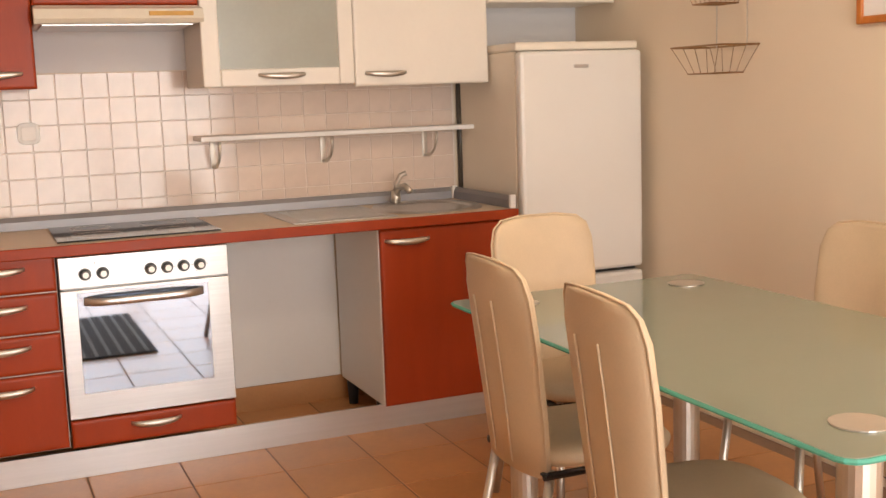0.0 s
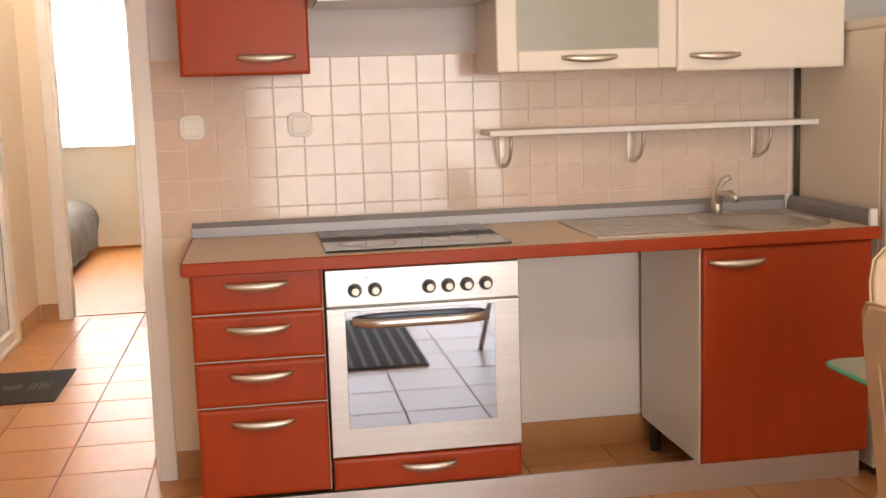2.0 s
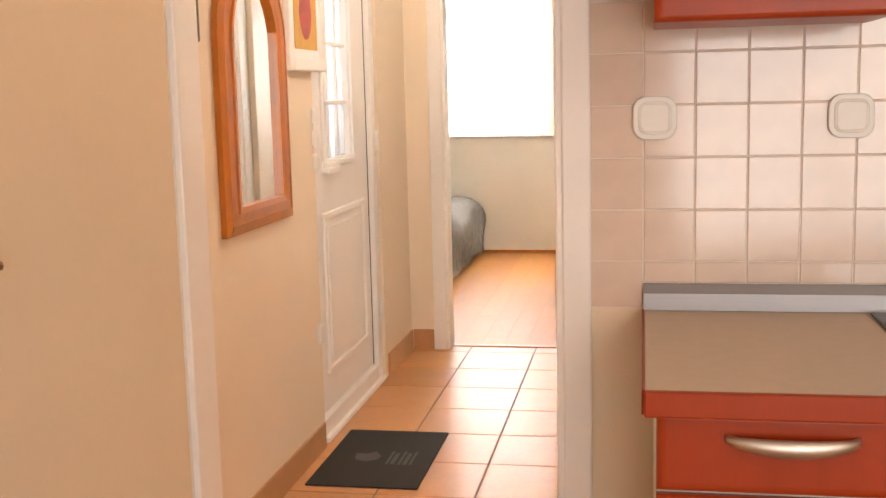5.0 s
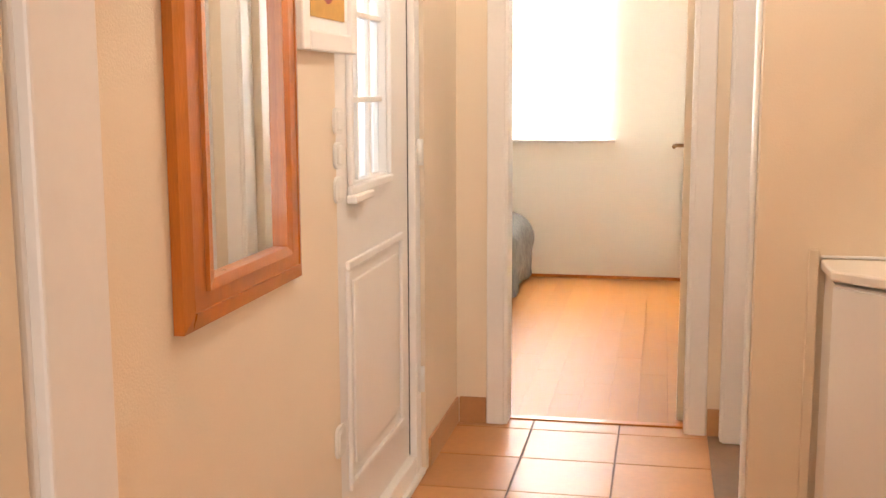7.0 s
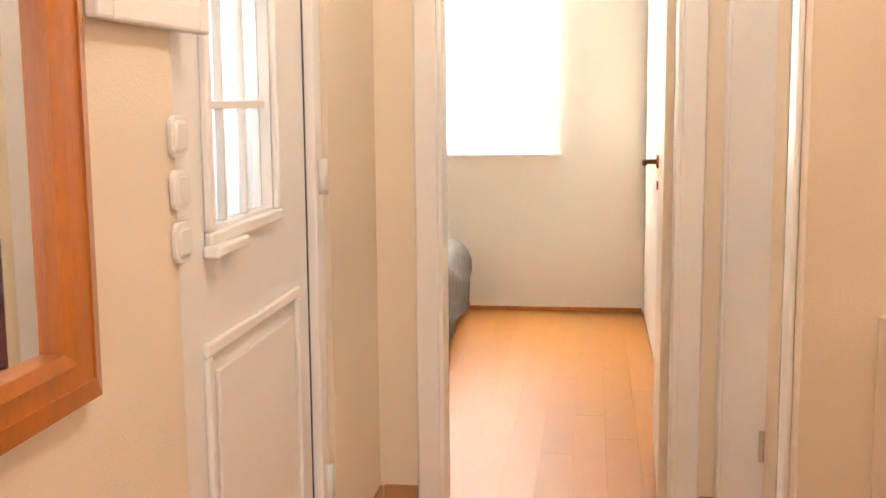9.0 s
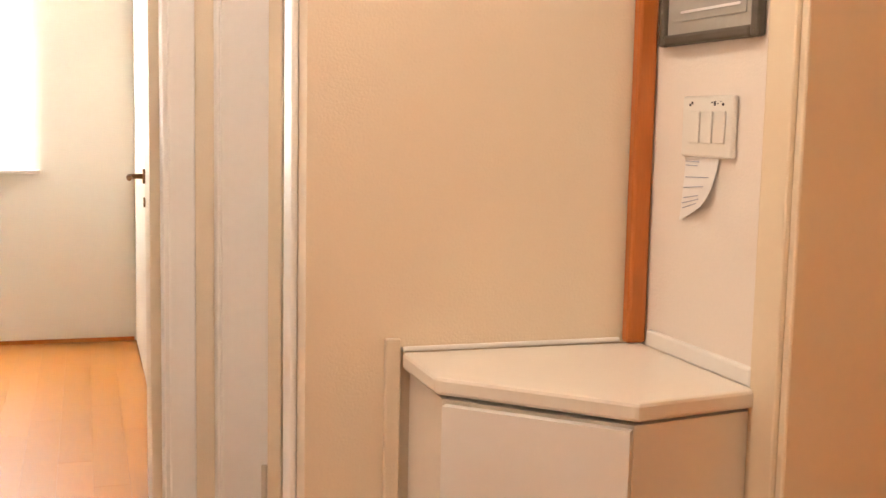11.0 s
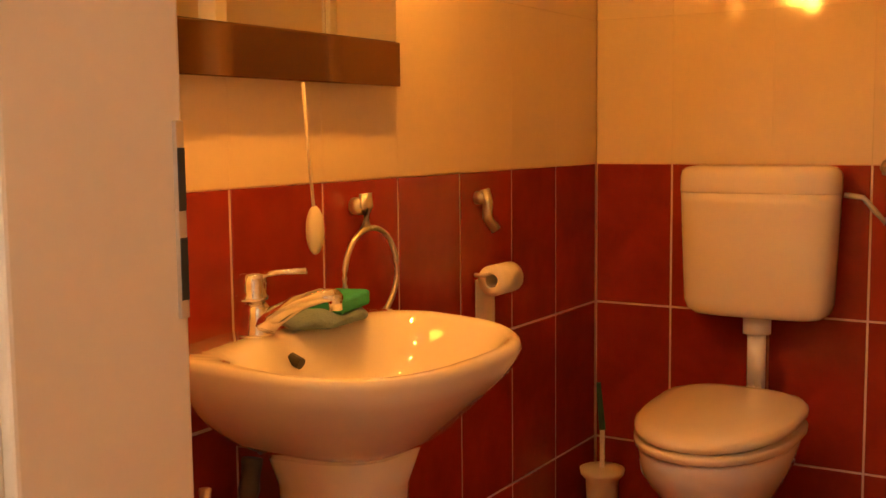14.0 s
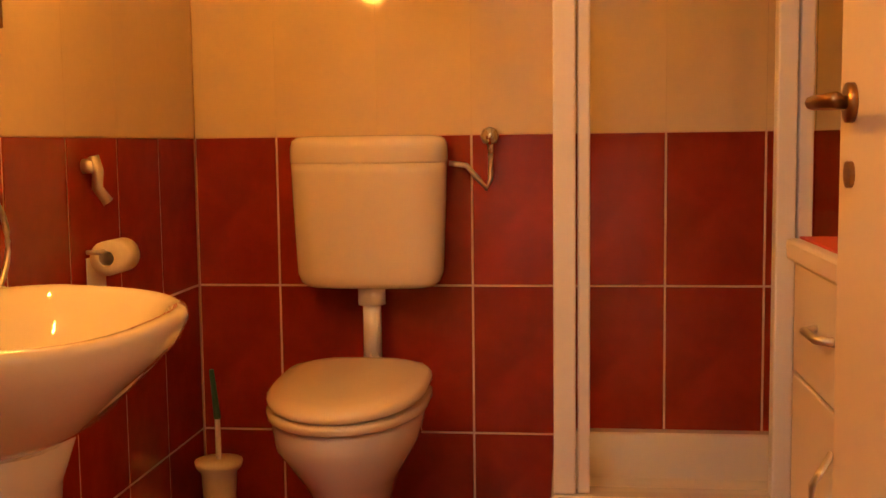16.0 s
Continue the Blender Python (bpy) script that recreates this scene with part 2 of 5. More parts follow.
def pipe(bm, pts, r, seg=8):
    """A round bar bent along the points."""
    pts = [Vector(p) for p in pts]
    rings = []
    for i, p in enumerate(pts):
        d = (pts[min(i + 1, len(pts) - 1)] - pts[max(i - 1, 0)]).normalized()
        q = d.to_track_quat("Z", "Y")
        rings.append([bm.verts.new(p + q @ Vector((r * math.cos(2 * math.pi * k / seg), r * math.sin(2 * math.pi * k / seg), 0))) for k in range(seg)])
    for u, v in zip(rings, rings[1:]):
        for k in range(seg):
            bm.faces.new((u[k], u[(k + 1) % seg], v[(k + 1) % seg], v[k]))
    bm.faces.new(rings[0][::-1]), bm.faces.new(rings[-1])
    return bm


def loft(bm, rings, cap=True):
    """Skin closed rings of points, all of the same count."""
    vs = [[bm.verts.new(p) for p in r] for r in rings]
    n = len(vs[0])
    for u, v in zip(vs, vs[1:]):
        for k in range(n):
            bm.faces.new((u[k], u[(k + 1) % n], v[(k + 1) % n], v[k]))
    if cap:
        bm.faces.new(vs[0][::-1]), bm.faces.new(vs[-1])
    return bm


def prism(bm, outline, z0, z1, bevel=0.0):
    vs = [bm.verts.new((x, y, z0)) for x, y in outline]
    f = bm.faces.new(vs)
    up = bmesh.ops.extrude_face_region(bm, geom=[f])["geom"]
    bmesh.ops.translate(bm, verts=[g for g in up if isinstance(g, bmesh.types.BMVert)], vec=(0, 0, z1 - z0))
    bmesh.ops.recalc_face_normals(bm, faces=bm.faces)
    if bevel:
        bmesh.ops.bevel(bm, geom=list(bm.edges), offset=bevel, segments=2, affect="EDGES", profile=0.5)
    return bm


def part(name, bm, mat, parent=None, label="", smooth=False):
    me = bpy.data.meshes.new(name)
    bmesh.ops.recalc_face_normals(bm, faces=bm.faces)
    if smooth:
        for f in bm.faces:
            f.smooth = True
    bm.to_mesh(me)
    bm.free()
    me.materials.append(mat)
    ob = new(name, me)
    if parent:
        ob.parent = parent
    if label:
        ob["label"] = label
    return ob


def thing(name, label, category, place=(0, 0, 0), turn=0, group=""):
    ob = new(name)
    ob.matrix_basis = pose(*place, 0, 0, turn)
    return tagged(ob, label, category, group)


def slab(name, lo, hi, mat, parent=None, bevel=0.0, label=""):
    return part(name, box(bmesh.new(), lo, hi, bevel), mat, parent, label)


def setting(name, boxes, mat, label, category):
    bm = bmesh.new()
    for lo, hi in boxes:
        box(bm, lo, hi)
    return tagged(part(name, bm, mat), label, category, kind="structure")


def bow_handle(parent, c, length, mat=NICKEL, drop=0.006):
    """A flat curved bow handle that runs along x and stands off towards -y."""
    bm = bmesh.new()
    n, rings = 12, []
    for i in range(n + 1):
        u = -1 + 2 * i / n
        x, y, z = c[0] + u * length / 2, c[1] - 0.026 * (1 - u * u) ** 0.5 - 0.002, c[2] + drop * (u * u - 0.5)
        h, d = 0.0125 - 0.0065 * u * u, 0.004
        rings.append([(x, y - d, z - h), (x, y - d * 1.6, z), (x, y - d, z + h), (x, y + d, z + h), (x, y + d, z - h)])
    loft(bm, rings)
    return part("handle", bm, mat, parent, "bowed satin nickel handle", smooth=True)


def lever(parent, place, towards, out, mat=BRASS):
    """A door lever: rose, neck, grip and keyhole plate. towards, out: unit vectors."""
    p, t, o = Vector(place), Vector(towards), Vector(out)
    bm = bmesh.new()
    tube(bm, p, p + o * 0.008, 0.024, seg=18)
    pipe(bm, [p + o * 0.005, p + o * 0.04, p + o * 0.05 + t * 0.012, p + o * 0.052 + t * 0.06, p + o * 0.05 + t * 0.125], 0.0085)
    h = part("handle", bm, mat, parent, "lever handle on a round rose", smooth=True)
    bm = bmesh.new()
    q = p - Vector((0, 0, 0.085))
    tube(bm, q, q + o * 0.006, 0.016, seg=16)
    part("keyhole_plate", bm, mat, parent)
    return h


def casing(name, axis, plane, a, b, top, depth, out, label, width=0.065, mat=TRIM):
    """The lining and casings of a door opening. axis 'y': the wall lies in y = plane; the opening runs from a to b; depth: the wall's thickness; out: list of sides (-1 front, 1 back)."""
    root = tagged(new(name), label, "door frame", kind="structure")

    def put(pname, lo, hi, bev=0.004):
        if axis == "x":
            lo, hi = (lo[1], lo[0], lo[2]), (hi[1], hi[0], hi[2])
            lo, hi = tuple(min(u, v) for u, v in zip(lo, hi)), tuple(max(u, v) for u, v in zip(lo, hi))
        slab(pname, lo, hi, mat, root, bev)
    put("jamb", (a - 0.018, plane - 0.004, 0), (a + 0.012, plane + depth + 0.004, top))
    put("jamb", (b - 0.012, plane - 0.004, 0), (b + 0.018, plane + depth + 0.004, top))
    put("head", (a - 0.018, plane - 0.004, top - 0.012), (b + 0.018, plane + depth + 0.004, top + 0.018))
    for s in out:
        y0 = plane - 0.0125 if s < 0 else plane + depth + 0.0005
        y1 = y0 + 0.012
        put("casing", (a - width, y0, 0), (a - 0.002, y1, top + width), 0.005)
        put("casing", (b + 0.002, y0, 0), (b + width, y1, top + width), 0.005)
        put("casing", (a - 0.002, y0, top + 0.002), (b + 0.002, y1, top + width), 0.005)
    return root

# ---- large structure ----
TOP = 2.55
hall_floor = setting("floor", [((-2.6, -6.6, -0.12), (3.0, 3.30, -0.0025))], GROUT, "grey-brown grouted screed under terracotta floor tiles", "floor")
bedroom_floor = setting("floor_bedroom", [((-3.2, 3.302, -0.12), (-0.20, 6.72, -0.012)), ((-0.20, 3.302, -0.12), (3.0, 6.72, -0.012)), ((-0.03, 2.10, -0.12), (3.0, 3.298, -0.006))], PARQUET, "honey-coloured parquet floor", "floor")
setting("ceiling", [((-3.2, -6.6, TOP), (3.1, 6.8, TOP + 0.1))], CEIL, "plain off-white ceiling", "ceiling")
kitchen_wall = setting("wall_kitchen", [((-0.18, 0, 0), (2.95, 0.12, TOP)), ((-2.6, 0, 0), (-1.0, 0.12, TOP)), ((-1.0, 0, 2.06), (-0.18, 0.12, TOP))], WALL, "cream painted wall behind the kitchen units", "wall")
setting("wall_living_east", [((2.85, -6.6, 0), (2.97, -0.001, TOP))], WALL, "cream painted wall beside the dining table", "wall")
setting("wall_living_west", [((-2.72, -6.6, 0), (-2.6, 0.12, TOP))], WALL, "plain cream painted wall", "wall")
setting("wall_living_south", [((-2.72, -6.72, 0), (0.2, -6.6, TOP)), ((2.6, -6.72, 0), (2.97, -6.6, TOP)), ((0.2, -6.72, 2.2), (2.6, -6.6, TOP))], WALL, "plain wall round the wide balcony door", "wall")
setting("wall_hall_west", [((-1.32, 0.12, 0), (-1.19, 1.62, TOP)), ((-1.32, 1.62, 2.1), (-1.19, 2.62, TOP)), ((-1.32, 2.62, 0), (-1.19, 3.2, TOP))], WALL, "cream painted hall wall with the entrance door", "wall")
setting("wall_hall_north", [((-3.2, 3.2, 0), (-1.0, 3.31, TOP)), ((-0.3, 3.2, 0), (-0.05, 3.31, TOP)), ((-1.0, 3.2, 2.04), (-0.3, 3.31, TOP))], WALL, "cream painted end wall round the bedroom door", "wall")
setting("wall_hall_east", [((-0.17, 2.0, 0), (-0.05, 2.14, TOP)), ((-0.17, 2.14, 2.04), (-0.05, 3.12, TOP)), ((-0.17, 3.12, 0), (-0.05, 3.2, TOP))], WALL, "narrow cream wall round the second bedroom door", "wall")
setting("wall_niche", [((-0.05, 2.0, 0), (0.43, 2.10, TOP))], WALL, "plain cream wall above the corner cabinet", "wall")
setting("wall_bath_west", [((0.43, 1.575, 0), (0.605, 2.145, TOP)), ((0.43, 0.80, 2.04), (0.605, 1.575, TOP)), ((0.43, 0.12, 0), (0.605, 0.80, TOP))], WALL_LIT, "wall with light switches, bedroom light put into its white colour", "wall")
bath_north = setting("wall_bath_north", [((0.43, 2.150, 0), (2.95, 2.26, TOP))], BGROUT, "grouted bathroom wall under red and cream tiles", "wall")
bath_east = setting("wall_bath_east", [((2.828, 0.12, 0), (2.95, 2.148, TOP))], BGROUT, "grouted bathroom wall behind the toilet", "wall")
setting("wall_bath_south", [((0.605, 0.121, 0), (2.827, 0.16, TOP))], CREAMTILE, "cream tiled wall closing the bathroom", "wall")
setting("wall_bedroom_north", [((-3.2, 6.6, 0), (-1.95, 6.74, TOP)), ((-0.78, 6.6, 0), (0.7, 6.74, TOP)), ((1.9, 6.6, 0), (3.0, 6.74, TOP)),
        ((-1.95, 6.6, 0), (-0.78, 6.74, 0.95)), ((-1.95, 6.6, 2.15), (-0.78, 6.74, TOP)), ((0.7, 6.6, 0), (1.9, 6.74, 0.95)), ((0.7, 6.6, 2.15), (1.9, 6.74, TOP))], BEDWALL, "cream painted bedroom wall under the windows", "wall")
setting("wall_bedroom_side", [((-3.32, 3.2, 0), (-3.2, 6.74, TOP)), ((-0.24, 3.31, 0), (-0.12, 6.6, TOP)), ((2.97, 2.1, 0), (3.09, 6.74, TOP))], BEDWALL, "plain cream bedroom side walls", "wall")

casing("door_frame_living", "y", 0.0, -1.0, -0.18, 2.06, 0.12, (-1, 1), "white door lining between living room and hall", 0.06)
casing("door_frame_bedroom", "y", 3.2, -1.0, -0.3, 2.04, 0.11, (-1,), "white door lining of the bedroom", 0.07)
casing("door_frame_guest", "x", -0.17, 2.14, 3.12, 2.04, 0.12, (-1,), "white door lining of the second bedroom", 0.075)
# Cream instead of white here: the bathroom's amber light is put into the colour.
casing("door_frame_bath", "x", 0.43, 0.80, 1.575, 2.04, 0.175, (-1,), "bathroom door lining, amber light put into its cream colour", 0.07, DOOR)

# strike plates let into the jambs
for name, lo, hi in (("strike_plate", (0.596, 1.559, 0.966), (0.606, 1.564, 1.136)), ("strike_plate", (-0.166, 2.150, 0.95), (-0.14, 2.156, 1.12)), ("strike_plate", (-0.195, 0.06, 0.98), (-0.190, 0.08, 1.14))):
    st = slab(name, lo, hi, NICKEL, bevel=0.001)
    tagged(st, "dull steel strike plate in the door jamb", "strike plate")
    c = [(u + v) / 2 for u, v in zip(lo, hi)]
    for dz in (-0.042, 0.035):
        slab("latch_hole", (lo[0] + 0.001, lo[1] - 0.001, c[2] + dz - 0.027), (hi[0] - 0.001, hi[1] - 0.003, c[2] + dz + 0.027), BLACK, st)

# hall skirting of cut floor tiles
for lo, hi in (((-1.19, 0.14, 0), (-1.18, 1.60, 0.10)), ((-1.19, 2.66, 0), (-1.18, 3.19, 0.105)), ((-1.178, 3.19, 0), (-1.072, 3.2, 0.105)), ((-0.226, 3.19, 0), (-0.175, 3.2, 0.105)), ((-0.118, -0.01, 0), (-0.002, 0, 0.105))):
    tagged(slab("baseboard", lo, hi, SKIRT, bevel=0.003), "terracotta tile skirting along the wall", "baseboard", kind="structure")
tagged(slab("baseboard", (-3.0, 6.588, 0), (-0.25, 6.6, 0.022), OAK, bevel=0.003), "narrow wooden skirting", "baseboard", kind="structure")
tagged(slab("threshold", (-0.99, 3.27, -0.004), (-0.31, 3.31, 0.006), OAK, bevel=0.002), "wooden threshold strip between tiles and parquet", "threshold", kind="structure")

# ---- windows ----


def window(name, x0, x1, z0, z1, y, label):
    w = tagged(new(name), label, "window", kind="structure")
    for lo, hi in (((x0, y, z0), (x0 + 0.06, y + 0.06, z1)), ((x1 - 0.06, y, z0), (x1, y + 0.06, z1)), ((x0 + 0.06, y, z0), (x1 - 0.06, y + 0.06, z0 + 0.06)), ((x0 + 0.06, y, z1 - 0.06), (x1 - 0.06, y + 0.06, z1)), (((x0 + x1) / 2 - 0.04, y, z0 + 0.06), ((x0 + x1) / 2 + 0.04, y + 0.06, z1 - 0.06))):
        slab("window_frame", lo, hi, PLASTIC, w, 0.006)
    for a, b in ((x0 + 0.06, (x0 + x1) / 2 - 0.04), ((x0 + x1) / 2 + 0.04, x1 - 0.06)):
        slab("pane", (a, y + 0.025, z0 + 0.06), (b, y + 0.031, z1 - 0.06), GLASS, w).visible_shadow = False
    return w


def curtain(x0, x1, z0, z1, y, label):
    bm = bmesh.new()
    n, rows = 90, []
    for z, k in ((z1, 0.6), ((z0 + z1) / 2, 0.9), (z0 + 0.05, 1.0), (z0, 1.1)):
        rows.append([bm.verts.new((x0 + (x1 - x0) * i / n, y + 0.018 * k * math.sin(i * 0.9) + 0.008 * math.sin(i * 2.3), z + (0.006 * math.sin(i * 0.9) if z == z0 else 0))) for i in range(n + 1)])
    for u, v in zip(rows, rows[1:]):
        for i in range(n):
            bm.faces.new((u[i], u[i + 1], v[i + 1], v[i]))
    c = part("curtain", bm, CURTAIN, smooth=True)
    return tagged(c, label, "curtain")


window("window_1", -1.95, -0.78, 0.95, 2.15, 6.64, "white framed bedroom window behind a sheer curtain")
window("window_2", 0.7, 1.9, 0.95, 2.15, 6.64, "white framed window of the second bedroom")
window("window_3", 0.2, 2.6, 0.02, 2.2, -6.68, "wide glazed balcony door in a white frame")
curtain(-1.98, -0.78, 0.965, 2.3, 6.57, "short white sheer curtain before the bedroom window")
curtain(0.65, 1.95, 0.965, 2.3, 6.57, "short white sheer curtain in the second bedroom")
for x0, x1 in ((-2.0, -0.73), (0.65, 1.95)):
    tagged(slab("window_sill", (x0, 6.555, 0.935), (x1, 6.6, 0.955), WALL_LIT, bevel=0.004), "grey stone window sill", "window sill", kind="structure")

# ---- doors ----


def flush_door(name, hinge, angle, width, label, handles=True, mat=DOOR, flip=1):
    """A flush leaf that runs from its hinge along local +x; thickness to -y*flip."""
    d = tagged(new(name), label, "door", kind="structure")
    d.matrix_basis = pose(hinge[0], hinge[1], 0, 0, 0, angle)
    slab("leaf", (0, -0.02, 0.012), (width, 0.02, 2.02), mat, d, 0.003)
    for s in (-1, 1):
        lever(d, (width - 0.06, s * 0.02, 1.055), (-1, 0, 0), (0, s, 0))
    slab("lock_plate", (width - 0.001, -0.010, 0.93), (width + 0.002, 0.010, 1.14), NICKEL, d)
    for z in (0.25, 1.78):
        part("hinge", tube(bmesh.new(), (-0.008, 0.022 * flip, z), (-0.008, 0.022 * flip, z + 0.09), 0.008), NICKEL, d)
    return d


flush_door("door_1", (-1.012, -0.035), -96.5, 0.81, "cream flush living-room door standing open")
flush_door("door_2", (-0.318, 3.335), 88, 0.72, "cream flush bedroom door standing open", flip=-1)
flush_door("door_3", (-0.04, 3.10), 60, 0.76, "cream flush door of the second bedroom standing open")
flush_door("door_4", (0.635, 0.788), 0.5, 0.74, "cream flush bathroom door standing open inwards")

# entrance door
ent = tagged(new("door_5"), "white panelled entrance door with an arched glazed light", "door", kind="structure")
EX = -1.225
bm = bmesh.new()
box(bm, (EX - 0.05, 1.66, 0.09), (EX, 1.86, 2.06)), box(bm, (EX - 0.05, 2.25, 0.09), (EX, 2.52, 2.06))
box(bm, (EX - 0.05, 1.86, 0.09), (EX, 2.25, 1.06)), box(bm, (EX - 0.05, 1.86, 1.80), (EX, 2.25, 2.06))
part("leaf", bm, TRIM, ent)
for lo, hi in (((1.66, 0.02), (2.52, 0.085)), ((1.62, 0), (1.655, 2.09)), ((2.53, 0), (2.60, 2.09)), ((1.655, 2.065), (2.53, 2.09))):
    slab("frame", (EX - 0.05, lo[0], lo[1]), (EX + 0.025, hi[0], hi[1]), TRIM, ent, 0.004)
slab("threshold_bar", (EX - 0.05, 1.655, 0.0), (EX + 0.04, 2.60, 0.022), TRIM, ent, 0.004)
# Black strip added in the leaf's edge gap to give the gap's shade.
slab("gasket", (EX - 0.03, 2.521, 0.09), (EX + 0.002, 2.529, 2.06), BLACK, ent)
# moulding round the light and the lower panel
for y0, y1, z0, z1 in ((1.83, 2.28, 1.03, 1.055), (1.83, 1.855, 1.055, 1.78), (2.255, 2.28, 1.055, 1.78)):
    slab("moulding", (EX, y0, z0), (EX + 0.016, y1, z1), TRIM, ent, 0.005)
slab("sill", (EX, 1.82, 1.01), (EX + 0.03, 2.0, 1.032), TRIM, ent, 0.005)
bm = bmesh.new()
pipe(bm, [(EX + 0.006, 2.055 + 0.212 * math.cos(a), 1.78 + 0.11 * math.sin(a)) for a in np.linspace(0, math.pi, 15)], 0.012)
part("arch", bm, TRIM, ent, smooth=True)
slab("pane", (EX - 0.03, 1.86, 1.06), (EX - 0.022, 2.25, 1.80), GLASS, ent).visible_shadow = False
for z in (1.27, 1.50, 1.72):
    slab("glazing_bar", (EX - 0.036, 1.86, z), (EX - 0.010, 2.25, z + 0.016), TRIM, ent, 0.003)
for y in (1.985, 2.115):
    slab("glazing_bar", (EX - 0.035, y, 1.06), (EX - 0.012, y + 0.012, 1.80), TRIM, ent, 0.003)
for lo, hi in (((1.80, 0.23), (2.42, 0.255)), ((1.80, 0.835), (2.42, 0.86)), ((1.80, 0.255), (1.825, 0.835)), ((2.395, 0.255), (2.42, 0.835))):
    slab("panel_moulding", (EX, lo[0], lo[1]), (EX + 0.012, hi[0], hi[1]), TRIM, ent, 0.005)
slab("panel", (EX, 1.86, 0.29), (EX + 0.008, 2.36, 0.80), TRIM, ent, 0.006)
for z in (0.30, 1.06, 1.85):
    part("hinge", tube(bmesh.new(), (EX + 0.035, 2.56, z), (EX + 0.035, 2.56, z + 0.085), 0.011), PLASTIC, ent, smooth=True)
# net curtain on the outside of the light
bm = bmesh.new()
vs = [[bm.verts.new((EX - 0.045 + 0.006 * math.sin(i * 1.7), 1.86 + 0.39 * i / 40, z)) for i in range(41)] for z in (1.06, 1.80)]
for i in range(40):
    bm.faces.new((vs[0][i], vs[0][i + 1], vs[1][i + 1], vs[1][i]))
part("net_curtain", bm, CURTAIN, ent, "white net behind the panes", smooth=True)

# ---- kitchen units ----


def bevel_front(name, x0, x1, z0, z1, parent, mat, label, y=-0.605):
    """A moulded front whose edges are softly sloped."""
    bm = bmesh.new()
    rings = []
    for d, yy in ((0, y + 0.018), (0, y + 0.009), (0.002, y + 0.0045), (0.005, y + 0.0018), (0.009, y + 0.0005), (0.014, y)):
        rings.append([(x0 + d, yy, z0 + d), (x1 - d, yy, z0 + d), (x1 - d, yy, z1 - d), (x0 + d, yy, z1 - d)])
    loft(bm, rings)
    return part(name, bm, mat, parent, label)


def carcass(parent, x0, x1, z0, z1, y0, y1, mat, t=0.018, shelf=False):
    slab("side_panel", (x0, y0, z0), (x0 + t, y1, z1), mat, parent, 0.001)
    slab("side_panel", (x1 - t, y0, z0), (x1, y1, z1), mat, parent, 0.001)
    slab("bottom", (x0 + t, y0, z0), (x1 - t, y1, z0 + t), mat, parent)
    slab("back", (x0 + t, y1 - 0.006, z0 + t), (x1 - t, y1, z1), mat, parent)


unit = thing("drawer_unit", "cherry-red kitchen drawer unit with four bow-handled drawers", "drawer unit", (0, 0, 0.135))
unit.matrix_basis = pose(0, 0, 0)
slab("body", (0.004, -0.584, 0.13), (0.396, -0.03, 0.826), WHITE, unit, 0.002)
for z0, z1 in ((0.706, 0.832), (0.562, 0.700), (0.420, 0.556), (0.135, 0.414)):
    f = bevel_front("drawer_front", 0.003, 0.393, z0, z1, unit, REDWOOD, "cherry-red moulded drawer front")
    bow_handle(f, (0.198, -0.605, z1 - 0.042 if z1 - z0 < 0.2 else z1 - 0.048), 0.19)

oven = thing("oven", "built-in stainless steel oven with mirrored glass door", "oven")
slab("body", (0.41, -0.58, 0.24), (0.99, -0.06, 0.81), STEEL, oven, 0.002)
panel = slab("control_panel", (0.401, -0.612, 0.708), (0.999, -0.58, 0.822), STEEL, oven, 0.003, "brushed steel control panel")
for kx in (0.490, 0.551, 0.717, 0.776, 0.835, 0.894):
    bm = bmesh.new()
    tube(bm, (kx, -0.612, 0.757), (kx, -0.617, 0.757), 0.022, seg=20)
    tube(bm, (kx, -0.617, 0.757), (kx, -0.640, 0.757), 0.0165, 0.0145, seg=20)
    part("knob", bm, KNOB, panel, "dark grey knob with a steel cap")
    part("knob_cap", tube(bmesh.new(), (kx, -0.640, 0.757), (kx, -0.643, 0.757), 0.0105, seg=20), NICKEL, panel)
    for a in range(0, 360, 60):
        slab("dial_mark", (kx + 0.027 * math.cos(radians(a)) - 0.0012, -0.6127, 0.757 + 0.027 * math.sin(radians(a)) - 0.0012), (kx + 0.027 * math.cos(radians(a)) + 0.0012, -0.6118, 0.757 + 0.027 * math.sin(radians(a)) + 0.0012), DARKINK, panel)
slab("indicator_light", (0.523, -0.6135, 0.792), (0.528, -0.611, 0.797), BLACK, panel)
odoor = slab("oven_door", (0.401, -0.610, 0.235), (0.999, -0.582, 0.702), STEEL, oven, 0.003, "steel oven door")
slab("glass", (0.457, -0.6125, 0.325), (0.920, -0.609, 0.693), OVENGLASS, odoor, 0.001, "mirrored oven window")
slab("badge", (0.412, -0.6115, 0.715), (0.430, -0.6108, 0.722), DARKINK, odoor)
bm = bmesh.new()
rings = []
for i in range(17):
    u = -1 + i / 8
    x, y = 0.690 + 0.212 * u, -0.612 - 0.050 * (1 - abs(u) ** 7)
    rings.append([(x + 0.006 * math.cos(a) * u * abs(u) ** 5, y + 0.009 * math.cos(a), 0.660 + 0.0145 * math.sin(a)) for a in np.linspace(0, 2 * math.pi, 13)[:-1]])
loft(bm, rings)
part("handle", bm, STEEL, odoor, "long bowed steel handle", smooth=True)

od = thing("drawer_box", "low cherry-red drawer under the oven", "drawer")
slab("body", (0.41, -0.58, 0.125), (0.99, -0.06, 0.225), WHITE, od)
f = bevel_front("drawer_front", 0.403, 0.998, 0.128, 0.228, od, REDWOOD, "cherry-red moulded drawer front")
